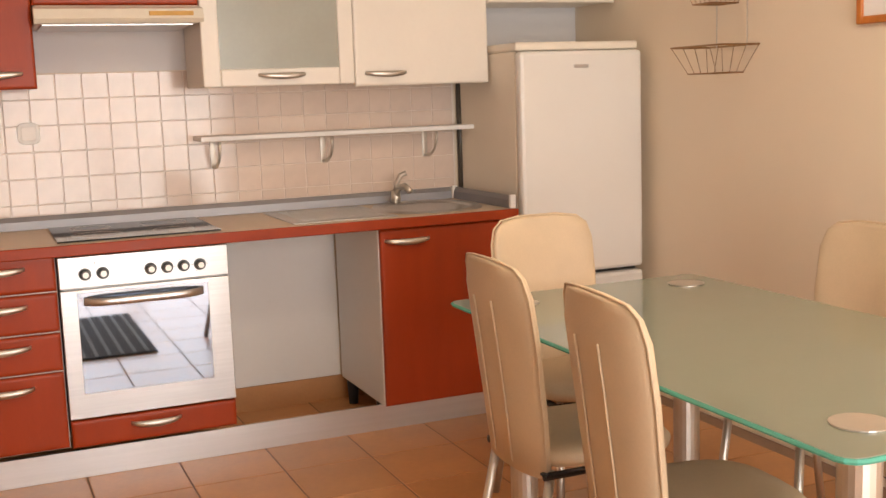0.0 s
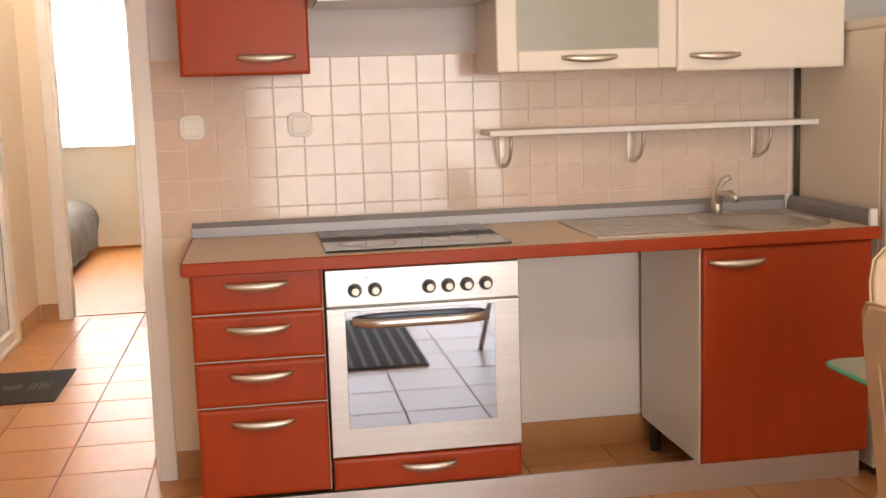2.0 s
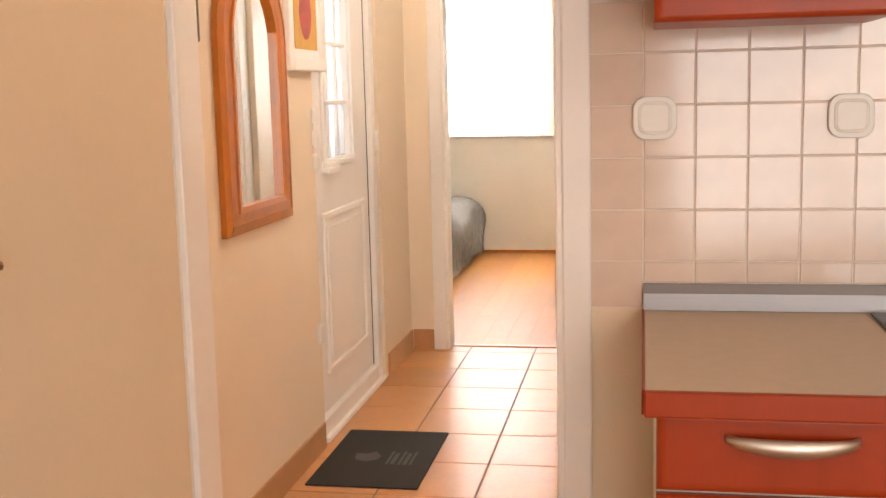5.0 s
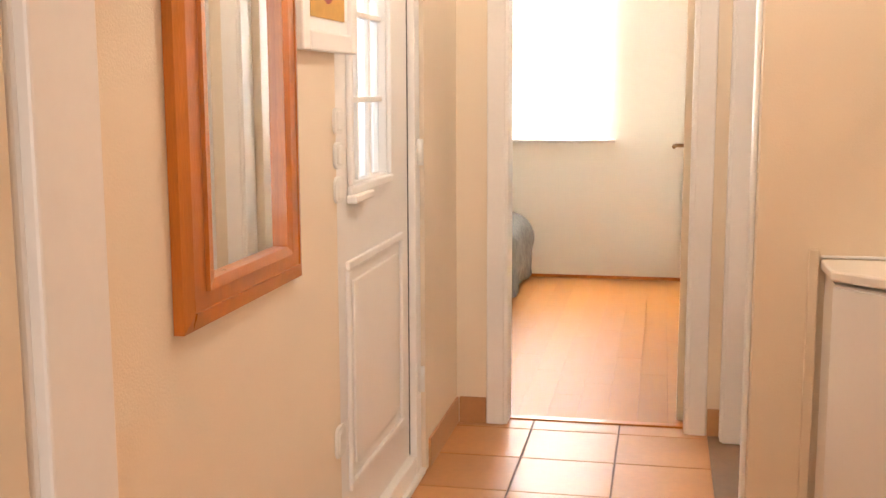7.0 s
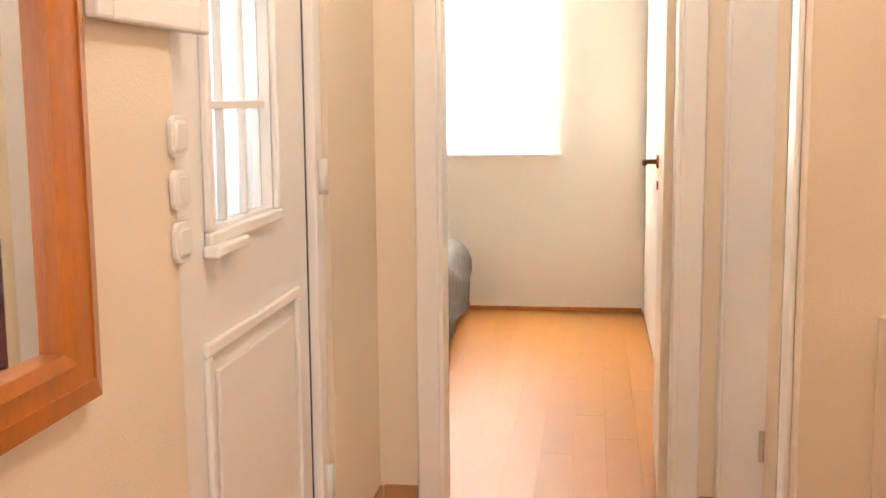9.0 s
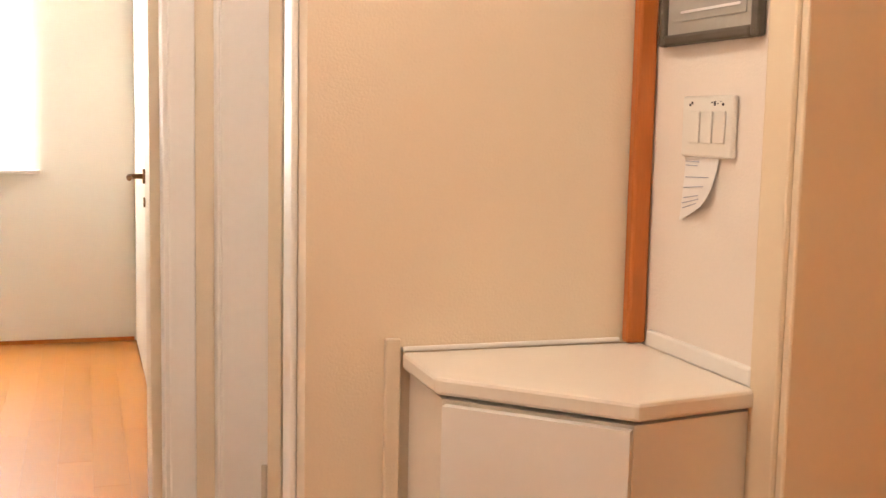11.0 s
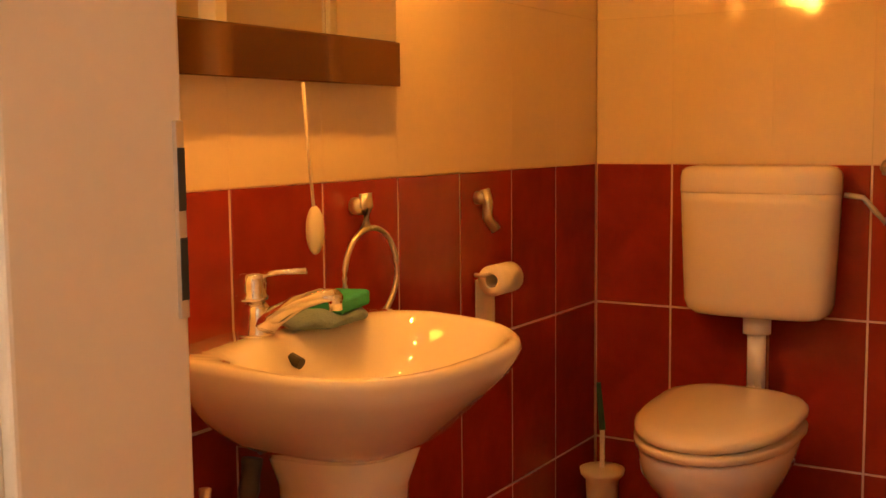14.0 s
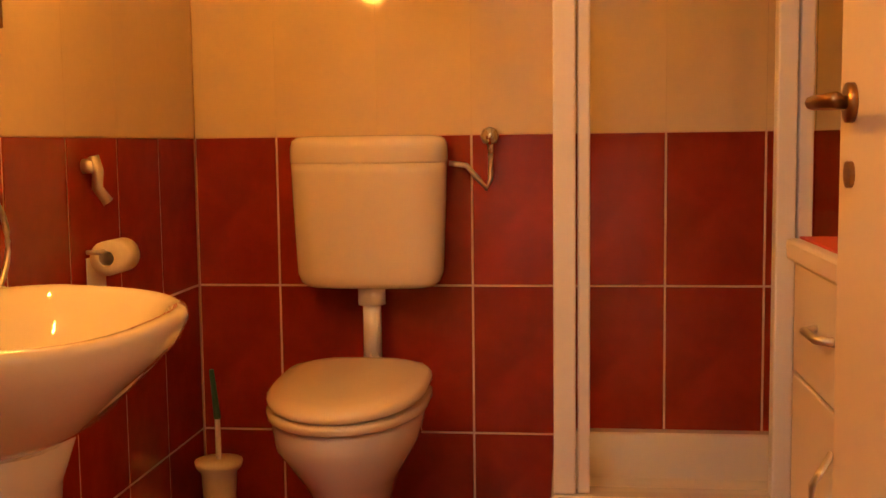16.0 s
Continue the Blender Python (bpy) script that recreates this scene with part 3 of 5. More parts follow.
bow_handle(f, (0.70, -0.605, 0.192), 0.18)

sc = thing("sink_cabinet", "cherry-red kitchen sink cabinet beside an empty appliance bay", "cabinet")
carcass(sc, 1.60, 2.19, 0.105, 0.826, -0.582, -0.03, BOARD)
f = bevel_front("cabinet_door", 1.603, 2.188, 0.107, 0.822, sc, REDWOOD, "plain cherry-red cabinet door")
bow_handle(f, (1.715, -0.605, 0.775), 0.19)
for fx, fy in ((1.62, -0.50), (2.15, -0.50), (1.62, -0.12), (2.15, -0.12)):
    part("foot", tube(bmesh.new(), (fx, fy, 0), (fx, fy, 0.105), 0.020, 0.026), BLACK, sc)
tagged(slab("bay_back_panel", (1.002, -0.012, 0.11), (1.598, -0.002, 0.824), BOARD), "white panel at the back of the empty appliance bay", "back panel", kind="structure")
tagged(slab("baseboard", (1.002, -0.014, 0.0), (1.9, -0.003, 0.108), SKIRT), "terracotta tile skirting in the empty bay", "baseboard", kind="structure")

pl = thing("plinth", "brushed aluminium plinth under the kitchen units", "plinth")
slab("strip", (0.006, -0.552, 0.0), (2.188, -0.540, 0.104), ALU, pl, 0.001)
slab("corner_cap", (0.0, -0.556, 0.0), (0.006, -0.50, 0.106), PLASTIC, pl, 0.001)
slab("strip_end", (0.002, -0.538, 0.0), (0.012, -0.03, 0.104), ALU, pl)

wt = thing("worktop", "beige laminate kitchen worktop with a cherry-red front edge", "worktop")
slab("top", (-0.014, -0.616, 0.828), (2.20, -0.004, 0.866), LAMINATE, wt, 0.002)
bm = bmesh.new()
box(bm, (-0.016, -0.632, 0.827), (2.202, -0.616, 0.867), 0.004)
part("front_edge", bm, REDWOOD, wt, "cherry-red edging")
slab("side_edge", (-0.019, -0.616, 0.828), (-0.014, -0.004, 0.866), REDWOOD, wt)
up = thing("upstand", "brushed aluminium upstand along the wall", "upstand")
bm = bmesh.new()
prof = [(-0.004, 0.867), (-0.026, 0.867), (-0.022, 0.90), (-0.012, 0.918), (-0.004, 0.918)]
loft(bm, [[(x, y, z) for y, z in prof] for x in (-0.016, 2.17)])
part("strip", bm, ALUGREY, up)
bm = bmesh.new()
loft(bm, [[(2.20 + y, x, z) for y, z in prof] for x in (-0.60, -0.03)])
part("strip", bm, ALUGREY, up)
for p in ((2.172, -0.026, 0.867), (2.172, -0.616, 0.867)):
    slab("end_cap", p, (p[0] + 0.026, p[1] + 0.018, 0.924), PLASTIC, up, 0.004)

hob = thing("hob", "black ceramic glass hob set in the worktop", "hob")
slab("plate", (0.410, -0.56, 0.867), (0.992, -0.05, 0.873), BLACKGLASS, hob, 0.002)
for cx, cy, r in ((0.56, -0.42, 0.09), (0.84, -0.42, 0.075), (0.56, -0.18, 0.075), (0.84, -0.18, 0.09)):
    bm = bmesh.new()
    pipe(bm, [(cx + r * math.cos(a), cy + r * math.sin(a), 0.8732) for a in np.linspace(0, 2 * math.pi, 33)], 0.0008, 4)
    part("ring", bm, NICKEL, hob)

sink = thing("sink", "stainless steel sink with a ribbed drainer", "sink")
bm = bmesh.new()
box(bm, (1.27, -0.56, 0.866), (1.70, -0.08, 0.871), 0.002)
drainer = part("drainer", bm, STEEL, sink)
for i in range(9):
    slab("rib", (1.32, -0.50 + 0.045 * i, 0.8712), (1.66, -0.488 + 0.045 * i, 0.8735), STEEL, drainer, 0.001)
bm = bmesh.new()


def oval(cx, cy, rx, ry, z, n=32, e=2.6):
    out = []
    for i in range(n):
        a = 2 * math.pi * i / n
        c, s = math.cos(a), math.sin(a)
        out.append((cx + rx * math.copysign(abs(c) ** (2 / e), c), cy + ry * math.copysign(abs(s) ** (2 / e), s), z))
    return out


loft(bm, [oval(1.92, -0.32, 0.22, 0.24, 0.868), oval(1.92, -0.32, 0.215, 0.235, 0.876), oval(1.92, -0.33, 0.17, 0.19, 0.875), oval(1.92, -0.33, 0.165, 0.185, 0.869)], cap=False)
bm.faces.new([bm.verts.new(p) for p in oval(1.92, -0.33, 0.166, 0.186, 0.8688)])
part("bowl", bm, STEEL, sink, smooth=True)
tap = thing("sink_tap", "satin chrome single-lever kitchen tap", "tap")
bm = bmesh.new()
tube(bm, (1.86, -0.115, 0.868), (1.86, -0.115, 0.93), 0.022, 0.020)
pipe(bm, [(1.86, -0.115, 0.90), (1.862, -0.15, 0.945), (1.868, -0.21, 0.955), (1.872, -0.26, 0.935)], 0.013)
part("body", bm, NICKEL, tap, smooth=True)
bm = bmesh.new()
pipe(bm, [(1.86, -0.115, 0.925), (1.866, -0.117, 0.96), (1.882, -0.125, 0.995), (1.905, -0.135, 1.005)], 0.011)
part("lever", bm, NICKEL, tap, smooth=True)

# ---- wall cabinets ----
rc = thing("wall_cabinet", "cherry-red wall cabinet with a bow handle", "wall cabinet")
slab("body", (0.003, -0.34, 1.418), (0.397, -0.004, 2.10), REDWOOD, rc, 0.002)
f = bevel_front("cabinet_door", 0.0, 0.40, 1.412, 2.105, rc, REDWOOD, "moulded cherry-red door", -0.362)
bow_handle(f, (0.265, -0.362, 1.465), 0.18)
hc = thing("wall_cabinet", "cherry-red cabinet above the cooker hood", "wall cabinet")
slab("body", (0.403, -0.34, 1.712), (0.997, -0.004, 2.10), REDWOOD, hc, 0.002)
bevel_front("cabinet_door", 0.402, 0.998, 1.710, 2.105, hc, REDWOOD, "moulded cherry-red flap", -0.362)
hood = thing("cooker_hood", "slim cream cooker hood under the red cabinet", "cooker hood")
slab("body", (0.405, -0.40, 1.640), (0.995, -0.008, 1.706), HOODPL, hood, 0.008)
bm = bmesh.new()
loft(bm, [[(x, -0.40, 1.648), (x, -0.45, 1.640), (x, -0.462, 1.655), (x, -0.45, 1.690), (x, -0.40, 1.702)] for x in (0.402, 0.998)])
part("visor", bm, HOODPL, hood)
slab("control_strip", (0.80, -0.4635, 1.664), (0.96, -0.455, 1.680), OCHRE, hood, 0.001)
slab("filter", (0.43, -0.39, 1.634), (0.97, -0.03, 1.641), ALU, hood)
tagged(slab("wall_panel", (-0.12, -0.0035, 1.477), (2.848, -0.0005, 2.548), KITCHENWALL), "pale grey painted wall above the tiles", "wall panel", kind="structure")
gc = thing("wall_cabinet", "white wall cabinet with a frosted glass flap", "wall cabinet")
carcass(gc, 1.003, 1.607, 1.402, 1.80, -0.34, -0.004, WHITE)
for lo, hi in (((1.000, 1.398), (1.070, 1.80)), ((1.548, 1.398), (1.612, 1.80)), ((1.070, 1.398), (1.548, 1.466)), ((1.070, 1.735), (1.548, 1.80))):
    slab("flap_frame", (lo[0], -0.362, lo[1]), (hi[0], -0.342, hi[1]), WHITE, gc, 0.006)
slab("glass", (1.066, -0.356, 1.462), (1.552, -0.350, 1.74), FROST, gc, 0, "frosted grey-green glass")
slab("shelf", (1.021, -0.33, 1.60), (1.589, -0.012, 1.616), WHITE, gc)
bow_handle(gc, (1.31, -0.362, 1.438), 0.19)
wc = thing("wall_cabinet", "plain white wall cabinet with a bow handle", "wall cabinet")
slab("body", (1.612, -0.34, 1.400), (2.21, -0.004, 1.80), WHITE, wc, 0.002)
f = bevel_front("cabinet_door", 1.614, 2.213, 1.385, 1.80, wc, WHITE, "plain white moulded door", -0.362)
bow_handle(f, (1.745, -0.362, 1.435), 0.18)

sh = thing("wall_shelf", "narrow white shelf on three curved steel brackets", "shelf")
slab("board", (1.012, -0.17, 1.185), (2.24, -0.006, 1.204), BOARD, sh, 0.003)
for bx in (1.09, 1.57, 2.05):
    bm = bmesh.new()
    box(bm, (bx - 0.012, -0.010, 1.065), (bx + 0.012, -0.004, 1.185), 0.001)
    pipe(bm, [(bx, -0.15, 1.18), (bx, -0.145, 1.14), (bx, -0.12, 1.10), (bx, -0.06, 1.075), (bx, -0.008, 1.072)], 0.007)
    part("bracket", bm, NICKEL, sh, "curved satin steel bracket", smooth=True)


def rounded(w, h, r, y):
    """A rectangle with round corners, upright in the plane y."""
    out = []
    for sx, sz, a0 in ((1, 1, 0), (-1, 1, 90), (-1, -1, 180), (1, -1, 270)):
        for a in (0, 22, 45, 68, 90):
            out.append((sx * (w / 2 - r) + r * math.cos(radians(a0 + a)), y, sz * (h / 2 - r) + r * math.sin(radians(a0 + a))))
    return out


def plate(name, c, normal, w, h, label, category, mat=PLASTIC, rocker=True):
    """A rounded switch or socket plate at c that faces along normal ('-y', '+x' or '-x')."""
    p = thing(name, label, category)
    turn = {"-y": 0, "+x": 90, "-x": -90}[normal]
    p.matrix_basis = pose(*c, 0, 0, turn)
    for pname, k, y0, y1, r in (("frame", 1.0, -0.0005, -0.008, 0.3), ("ring", 0.76, -0.008, -0.0105, 0.26), ("insert", 0.66, -0.0105, -0.012, 0.2)):
        bm = bmesh.new()
        loft(bm, [rounded(w * k - 2 * e, h * k - 2 * e, min(w, h) * k * r, y) for y, e in ((y0, 0), (y1 + 0.0015, 0), (y1, 0.0015))])
        part(pname, bm, mat, p)
    return p


for sx, sz in ((0.005, 1.248), (0.372, 1.245)):
    plate("wall_socket", (sx, -0.0085, sz), "-y", 0.084, 0.084, "white square wall socket on the tiles", "socket")
cond = thing("waste_pipe", "dark grey vertical pipe at the end of the tiles", "pipe")
part("tube", tube(bmesh.new(), (2.222, -0.02, 0.87), (2.222, -0.02, 1.40), 0.013), DARKFRAME, cond, smooth=True)

fc = thing("wall_cabinet", "white wall cabinet above the fridge", "wall cabinet")
slab("body", (2.217, -0.34, 1.725), (2.846, -0.004, 2.10), WHITE, fc, 0.002)
f = bevel_front("cabinet_door", 2.218, 2.845, 1.718, 2.105, fc, WHITE, "plain white moulded door", -0.362)
bow_handle(f, (2.40, -0.362, 1.765), 0.18)

fd = thing("fridge_freezer", "tall off-white fridge freezer with rounded doors", "fridge")
slab("body", (2.225, -0.575, 0.03), (2.80, -0.02, 1.505), FRIDGE, fd, 0.006)
slab("top", (2.220, -0.60, 1.505), (2.805, -0.02, 1.54), FRIDGE, fd, 0.010, "cream top panel")
slab("fridge_door", (2.222, -0.635, 0.575), (2.802, -0.58, 1.502), FRIDGEDOOR, fd, 0.016)
slab("freezer_door", (2.222, -0.635, 0.06), (2.802, -0.58, 0.560), FRIDGEDOOR, fd, 0.016)
slab("gasket", (2.235, -0.585, 0.05), (2.79, -0.574, 1.50), BLACK, fd)
slab("badge", (2.47, -0.6365, 1.43), (2.54, -0.6345, 1.445), ALU, fd)
for fx in (2.26, 2.76):
    part("foot", tube(bmesh.new(), (fx, -0.55, 0), (fx, -0.55, 0.03), 0.02), BLACK, fd)

# ---- dining place ----
table = thing("dining_table", "dining table with a frosted green glass top on steel legs", "dining table", (1.83, -2.53, -0.008))
tx, ty, cut = 0.425, 0.80, 0.035
outline = []
for sx, sy, a0 in ((1, 1, 0), (-1, 1, 90), (-1, -1, 180), (1, -1, 270)):
    for a in (0, 30, 60, 90):
        outline.append((sx * (tx - cut) + cut * math.cos(radians(a0 + a)), sy * (ty - cut) + cut * math.sin(radians(a0 + a))))
part("tabletop", prism(bmesh.new(), outline, 0.740, 0.752, 0.0015), FROSTGREEN, table, "frosted pale green glass top").visible_shadow = True
bm = bmesh.new()
pipe(bm, [(x * 1.003, y * 1.002, 0.746) for x, y in outline + outline[:1]], 0.0055, 6)
part("glass_edge", bm, EDGEGREEN, table, "bright green glass edge")
for lx, ly in ((-0.27, -0.66), (0.30, -0.66), (-0.27, 0.65), (0.30, 0.65)):
    part("leg", tube(bmesh.new(), (lx, ly, 0.008), (lx, ly, 0.735), 0.04, seg=20), NICKEL, table, smooth=False)
    part("disc", tube(bmesh.new(), (lx, ly, 0.7525), (lx, ly, 0.7555), 0.055, seg=24), NICKEL, table, "steel disc let into the glass")


def chair(place, turn):
    """A high-backed padded chair that faces local +x, its back at x = 0."""
    c = thing("dining_chair", "cream leatherette dining chair with a tall seamed back", "chair", place, turn, "chairs round the table")
    rings = []
    for z, w, lean in ((0.40, 0.165, 0.05), (0.55, 0.178, 0.035), (0.75, 0.188, 0.012), (0.88, 0.186, -0.004), (0.93, 0.172, -0.010), (0.955, 0.140, -0.012), (0.965, 0.07, -0.013)):
        t = 0.024 if z < 0.93 else 0.016
        ring = []
        for i in range(24):
            a = 2 * math.pi * i / 24
            ca, sa = math.cos(a), math.sin(a)
            y = w * math.copysign(abs(sa) ** 0.55, sa)
            x = lean + t * math.copysign(abs(ca) ** 0.7, ca) + 0.03 * (abs(y) / 0.19) ** 2
            ring.append((x, y, z))
        rings.append(ring)
    part("backrest", loft(bmesh.new(), rings), LEATHER, c, "tall padded back", smooth=True)
    for sy in (-0.055, 0.055):
        bm = bmesh.new()
        pipe(bm, [(0.05 - 0.026, sy * 0.9, 0.42), (0.035 - 0.024, sy, 0.55), (0.012 - 0.023, sy, 0.75), (-0.004 - 0.021, sy, 0.86)], 0.0028, 6)
        part("seam", bm, LEATHER, c, smooth=True)
    side = ((0.42, 0.168, 0.049), (0.55, 0.180, 0.035), (0.75, 0.190, 0.012), (0.88, 0.188, -0.004), (0.932, 0.174, -0.010), (0.958, 0.142, -0.012), (0.968, 0.07, -0.013))
    run = [(x - 0.008 + 0.03 * (w / 0.19) ** 2, -w, z) for z, w, x in side] + [(x - 0.008 + 0.03 * (w / 0.19) ** 2, w, z) for z, w, x in side[::-1]]
    part("piping", pipe(bmesh.new(), run, 0.0035, 6), LEATHER, c, "raised seam along the rim", smooth=True)
    bm = bmesh.new()
    loft(bm, [[(x, y, z) for x, y, _ in oval(0.25, 0, rx, ry, 0, 28, 3.2)] for z, rx, ry in ((0.425, 0.19, 0.175), (0.432, 0.212, 0.20), (0.455, 0.215, 0.205), (0.472, 0.20, 0.19), (0.478, 0.15, 0.14))])
    part("seat", bm, LEATHER, c, "padded seat", smooth=True)
    bm = bmesh.new()
    pipe(bm, [(0.055, 0.172 * k, 0.42 + 0.5 * z) for k, z in ((-1, 0), (-1, -0.02))] + [(0.40, -0.165, 0.41), (0.41, 0.165, 0.41), (0.055, 0.172, 0.41)], 0.011)
    part("seat_frame", bm, BLACK, c, smooth=True)
    for lx, ly, fx, fy in ((0.08, -0.16, 0.0, -0.19), (0.08, 0.16, 0.0, 0.19), (0.39, -0.15, 0.43, -0.18), (0.39, 0.15, 0.43, 0.18)):
        part("leg", pipe(bmesh.new(), [(lx, ly, 0.42), ((lx + fx) / 2, (ly + fy) / 2, 0.2), (fx, fy, 0)], 0.0125), NICKEL, c, "round steel leg", smooth=True)
    for ob in c.children:
        ob.data.transform(Matrix.Diagonal((1, 1, 0.963, 1)))
    return c


first = chair((1.345, -2.14, 0), -2)
for p, t in (((1.330, -2.68, 0), -5), ((1.885, -1.40, 0), -90), ((2.53, -2.23, 0), 180), ((2.53, -2.80, 0), 180)):
    copy_thing(first, pose(*p, 0, 0, t))

rug = thing("rug", "charcoal rug with pale grey stripes on the tiles", "rug", (0.52, -3.2, 0))
slab("pile", (-0.48, -0.6, 0.001), (0.48, 0.6, 0.012), RUGDARK, rug, 0.003)
for k in range(14):
    x = -0.429 + 0.066 * k
    slab("stripe", (x - 0.009, -0.58, 0.012), (x + 0.009, 0.58, 0.0135), RUGGREY, rug)

bk = thing("hanging_basket", "two-tier wire basket hanging on the wall", "wire basket", (2.85, -1.21, 0))
for z, w in ((1.485, 0.145), (1.74, 0.09)):
    bm = bmesh.new()
    top = [(-0.20, -w, z), (-0.20, w, z), (-0.02, w, z), (-0.02, -w, z), (-0.20, -w, z)]
    low = [(-0.17, -w * 0.55, z - 0.10), (-0.17, w * 0.55, z - 0.10), (-0.04, w * 0.55, z - 0.10), (-0.04, -w * 0.55, z - 0.10), (-0.17, -w * 0.55, z - 0.10)]
    pipe(bm, top, 0.004, 6)
    basket = part("rim", bm, BRASS, bk)
    part("base", pipe(bmesh.new(), low, 0.003, 6), BRASS, basket)
    for k in range(5):
        u = -1 + k / 2
        part("wire", pipe(bmesh.new(), [(-0.20, w * u, z), (-0.17, w * 0.55 * u, z - 0.10), (-0.04, w * 0.55 * u, z - 0.10), (-0.02, w * u, z)], 0.0014, 5), BRASS, basket)
for y in (-0.09, 0.09):
    part("hanger", pipe(bmesh.new(), [(-0.03, y, 2.0), (-0.03, y, 1.74), (-0.03, y, 1.48)], 0.003, 6), NICKEL, bk)


def framed(name, label, axis_turn, place, w, h, bar, frame_mat, mount_mat, print_mat, depth=0.02, margin=0.05):
    """A framed picture; place: its lower middle on the wall; local -y faces the room."""
    p = thing(name, label, "picture", place, axis_turn)
    for lo, hi in (((-w / 2, 0), (-w / 2 + bar, h)), ((w / 2 - bar, 0), (w / 2, h)), ((-w / 2 + bar, 0), (w / 2 - bar, bar)), ((-w / 2 + bar, h - bar), (w / 2 - bar, h))):
        slab("frame", (lo[0], -depth, lo[1]), (hi[0], -0.0005, hi[1]), frame_mat, p, 0.005)
    slab("mount", (-w / 2 + bar, -depth * 0.5, bar), (w / 2 - bar, -depth * 0.3, h - bar), mount_mat, p)
    slab("print", (-w / 2 + bar + margin, -depth * 0.5 - 0.002, bar + margin), (w / 2 - bar - margin, -depth * 0.5 - 0.0005, h - bar - margin), print_mat, p)
    return p


framed("picture", "small gilt-edged picture on the dining wall", -90, (2.849, -1.98, 1.52), 0.30, 0.38, 0.025, OAK, PAPER, OCHRE)

# ---- hall ----
mir = thing("wall_mirror", "arched mirror in an orange varnished wooden frame", "mirror")
MX, my0, my1, mz0, msp = -1.189, 0.695, 1.292, 0.912, 1.47


def arch(y0, y1, z0, zs, n=16):
    c, r = (y0 + y1) / 2, (y1 - y0) / 2
    return [(y0, z0), (y1, z0)] + [(c + r * math.cos(a), zs + r * 0.98 * math.sin(a)) for a in np.linspace(0, math.pi, n)]


outer, mid_o, mid_i, inner = arch(my0, my1, mz0, msp), arch(my0 + 0.03, my1 - 0.03, mz0 + 0.03, msp), arch(my0 + 0.085, my1 - 0.085, mz0 + 0.06, msp), arch(my0 + 0.11, my1 - 0.11, mz0 + 0.078, msp)
bm = bmesh.new()
loft(bm, [[(MX + d, y, z) for y, z in o] for d, o in ((0, outer), (0.018, outer), (0.026, mid_o), (0.022, mid_o), (0.022, mid_i), (0.030, mid_i), (0.026, inner), (0.006, inner))], cap=False)
part("frame", bm, OAK, mir, "orange varnished frame with a grooved face")
bm = bmesh.new()
loft(bm, [[(MX + d, y, z) for y, z in inner] for d in (0.005, 0.010)])
part("glass", bm, MIRROR, mir, "mirror glass")

fp = framed("picture", "cream framed fruit picture beside the entrance door", 90, (-1.189, 1.535, 1.392), 0.41, 0.42, 0.045, TRIM, PAPER, OCHRE, 0.022, 0.03)
bm = bmesh.new()
bmesh.ops.create_uvsphere(bm, u_segments=20, v_segments=12, radius=0.075, matrix=Matrix.Translation((0.0, -0.0125, 0.20)) @ Matrix.Diagonal((1, 0.02, 1.3, 1)))
part("painted_fruit", bm, FRUITRED, fp)
framed("picture", "narrow dark framed picture by the living-room door", 90, (-1.189, 0.45, 1.455), 0.25, 0.36, 0.02, DARKFRAME, CERT, CERT)
for z in (1.232, 1.149, 1.066):
    plate("light_switch", (-1.189, 1.625, z), "+x", 0.070, 0.064, "white rocker switch in a column of three", "light switch")
plate("wall_socket", (-1.189, 1.60, 0.44), "+x", 0.075, 0.08, "white socket low on the hall wall", "socket")

mat = thing("doormat", "black rubber doormat with a worn grey print", "doormat", (-0.948, 1.505, 0), 0)
slab("base", (-0.195, -0.305, 0.001), (0.195, 0.305, 0.008), RUBBER, mat, 0.003)
for k, (x, w) in enumerate(((0.035, 0.010), (0.055, 0.016), (0.08, 0.010), (0.10, 0.014), (0.12, 0.009))):
    slab("print_bar", (x - w / 2, -0.08, 0.008), (x + w / 2, 0.06 - 0.02 * (k % 2), 0.0086), RUBBERGREY, mat)
bm = bmesh.new()
prism(bm, [(-0.09, -0.04), (-0.05, -0.06), (-0.01, -0.04), (0.0, 0.0), (-0.03, 0.05), (-0.06, 0.02), (-0.10, 0.03)], 0.008, 0.0086)
part("print_shape", bm, RUBBERGREY, mat)

cab = thing("corner_cabinet", "low white corner cabinet with an angled front", "cabinet")
prof = [(-0.010, 1.994), (-0.010, 1.815), (0.215, 1.598), (0.426, 1.632), (0.426, 1.994)]
inn = [(0.002, 1.99), (0.002, 1.818), (0.216, 1.612), (0.422, 1.645), (0.422, 1.99)]
part("body", prism(bmesh.new(), inn, 0.0, 0.836, 0.001), WHITE, cab)
part("top", prism(bmesh.new(), prof, 0.843, 0.871, 0.006), WHITE, cab, "thick white top with rounded edges")
d = Vector((0.222, -0.204, 0)).normalized()
nrm = Vector((-d.y, d.x, 0)) * -1
a, b = Vector((0.0, 1.806, 0)) + d * 0.006, Vector((0.216, 1.607, 0)) - d * 0.004
bm = bmesh.new()
loft(bm, [[tuple(p + nrm * k + Vector((0, 0, z))) for p, k in ((a, 0), (b, 0), (b, 0.016), (a, 0.016))] for z in (0.05, 0.832)])
part("cabinet_door", bm, BOARD, cab, "plain white door")
lst = thing("wall_strip", "cream strip along the wall above the cabinet", "trim strip")
slab("strip", (-0.01, 1.992, 0.8715), (0.388, 1.9995, 0.880), TRIM, lst, 0.003)
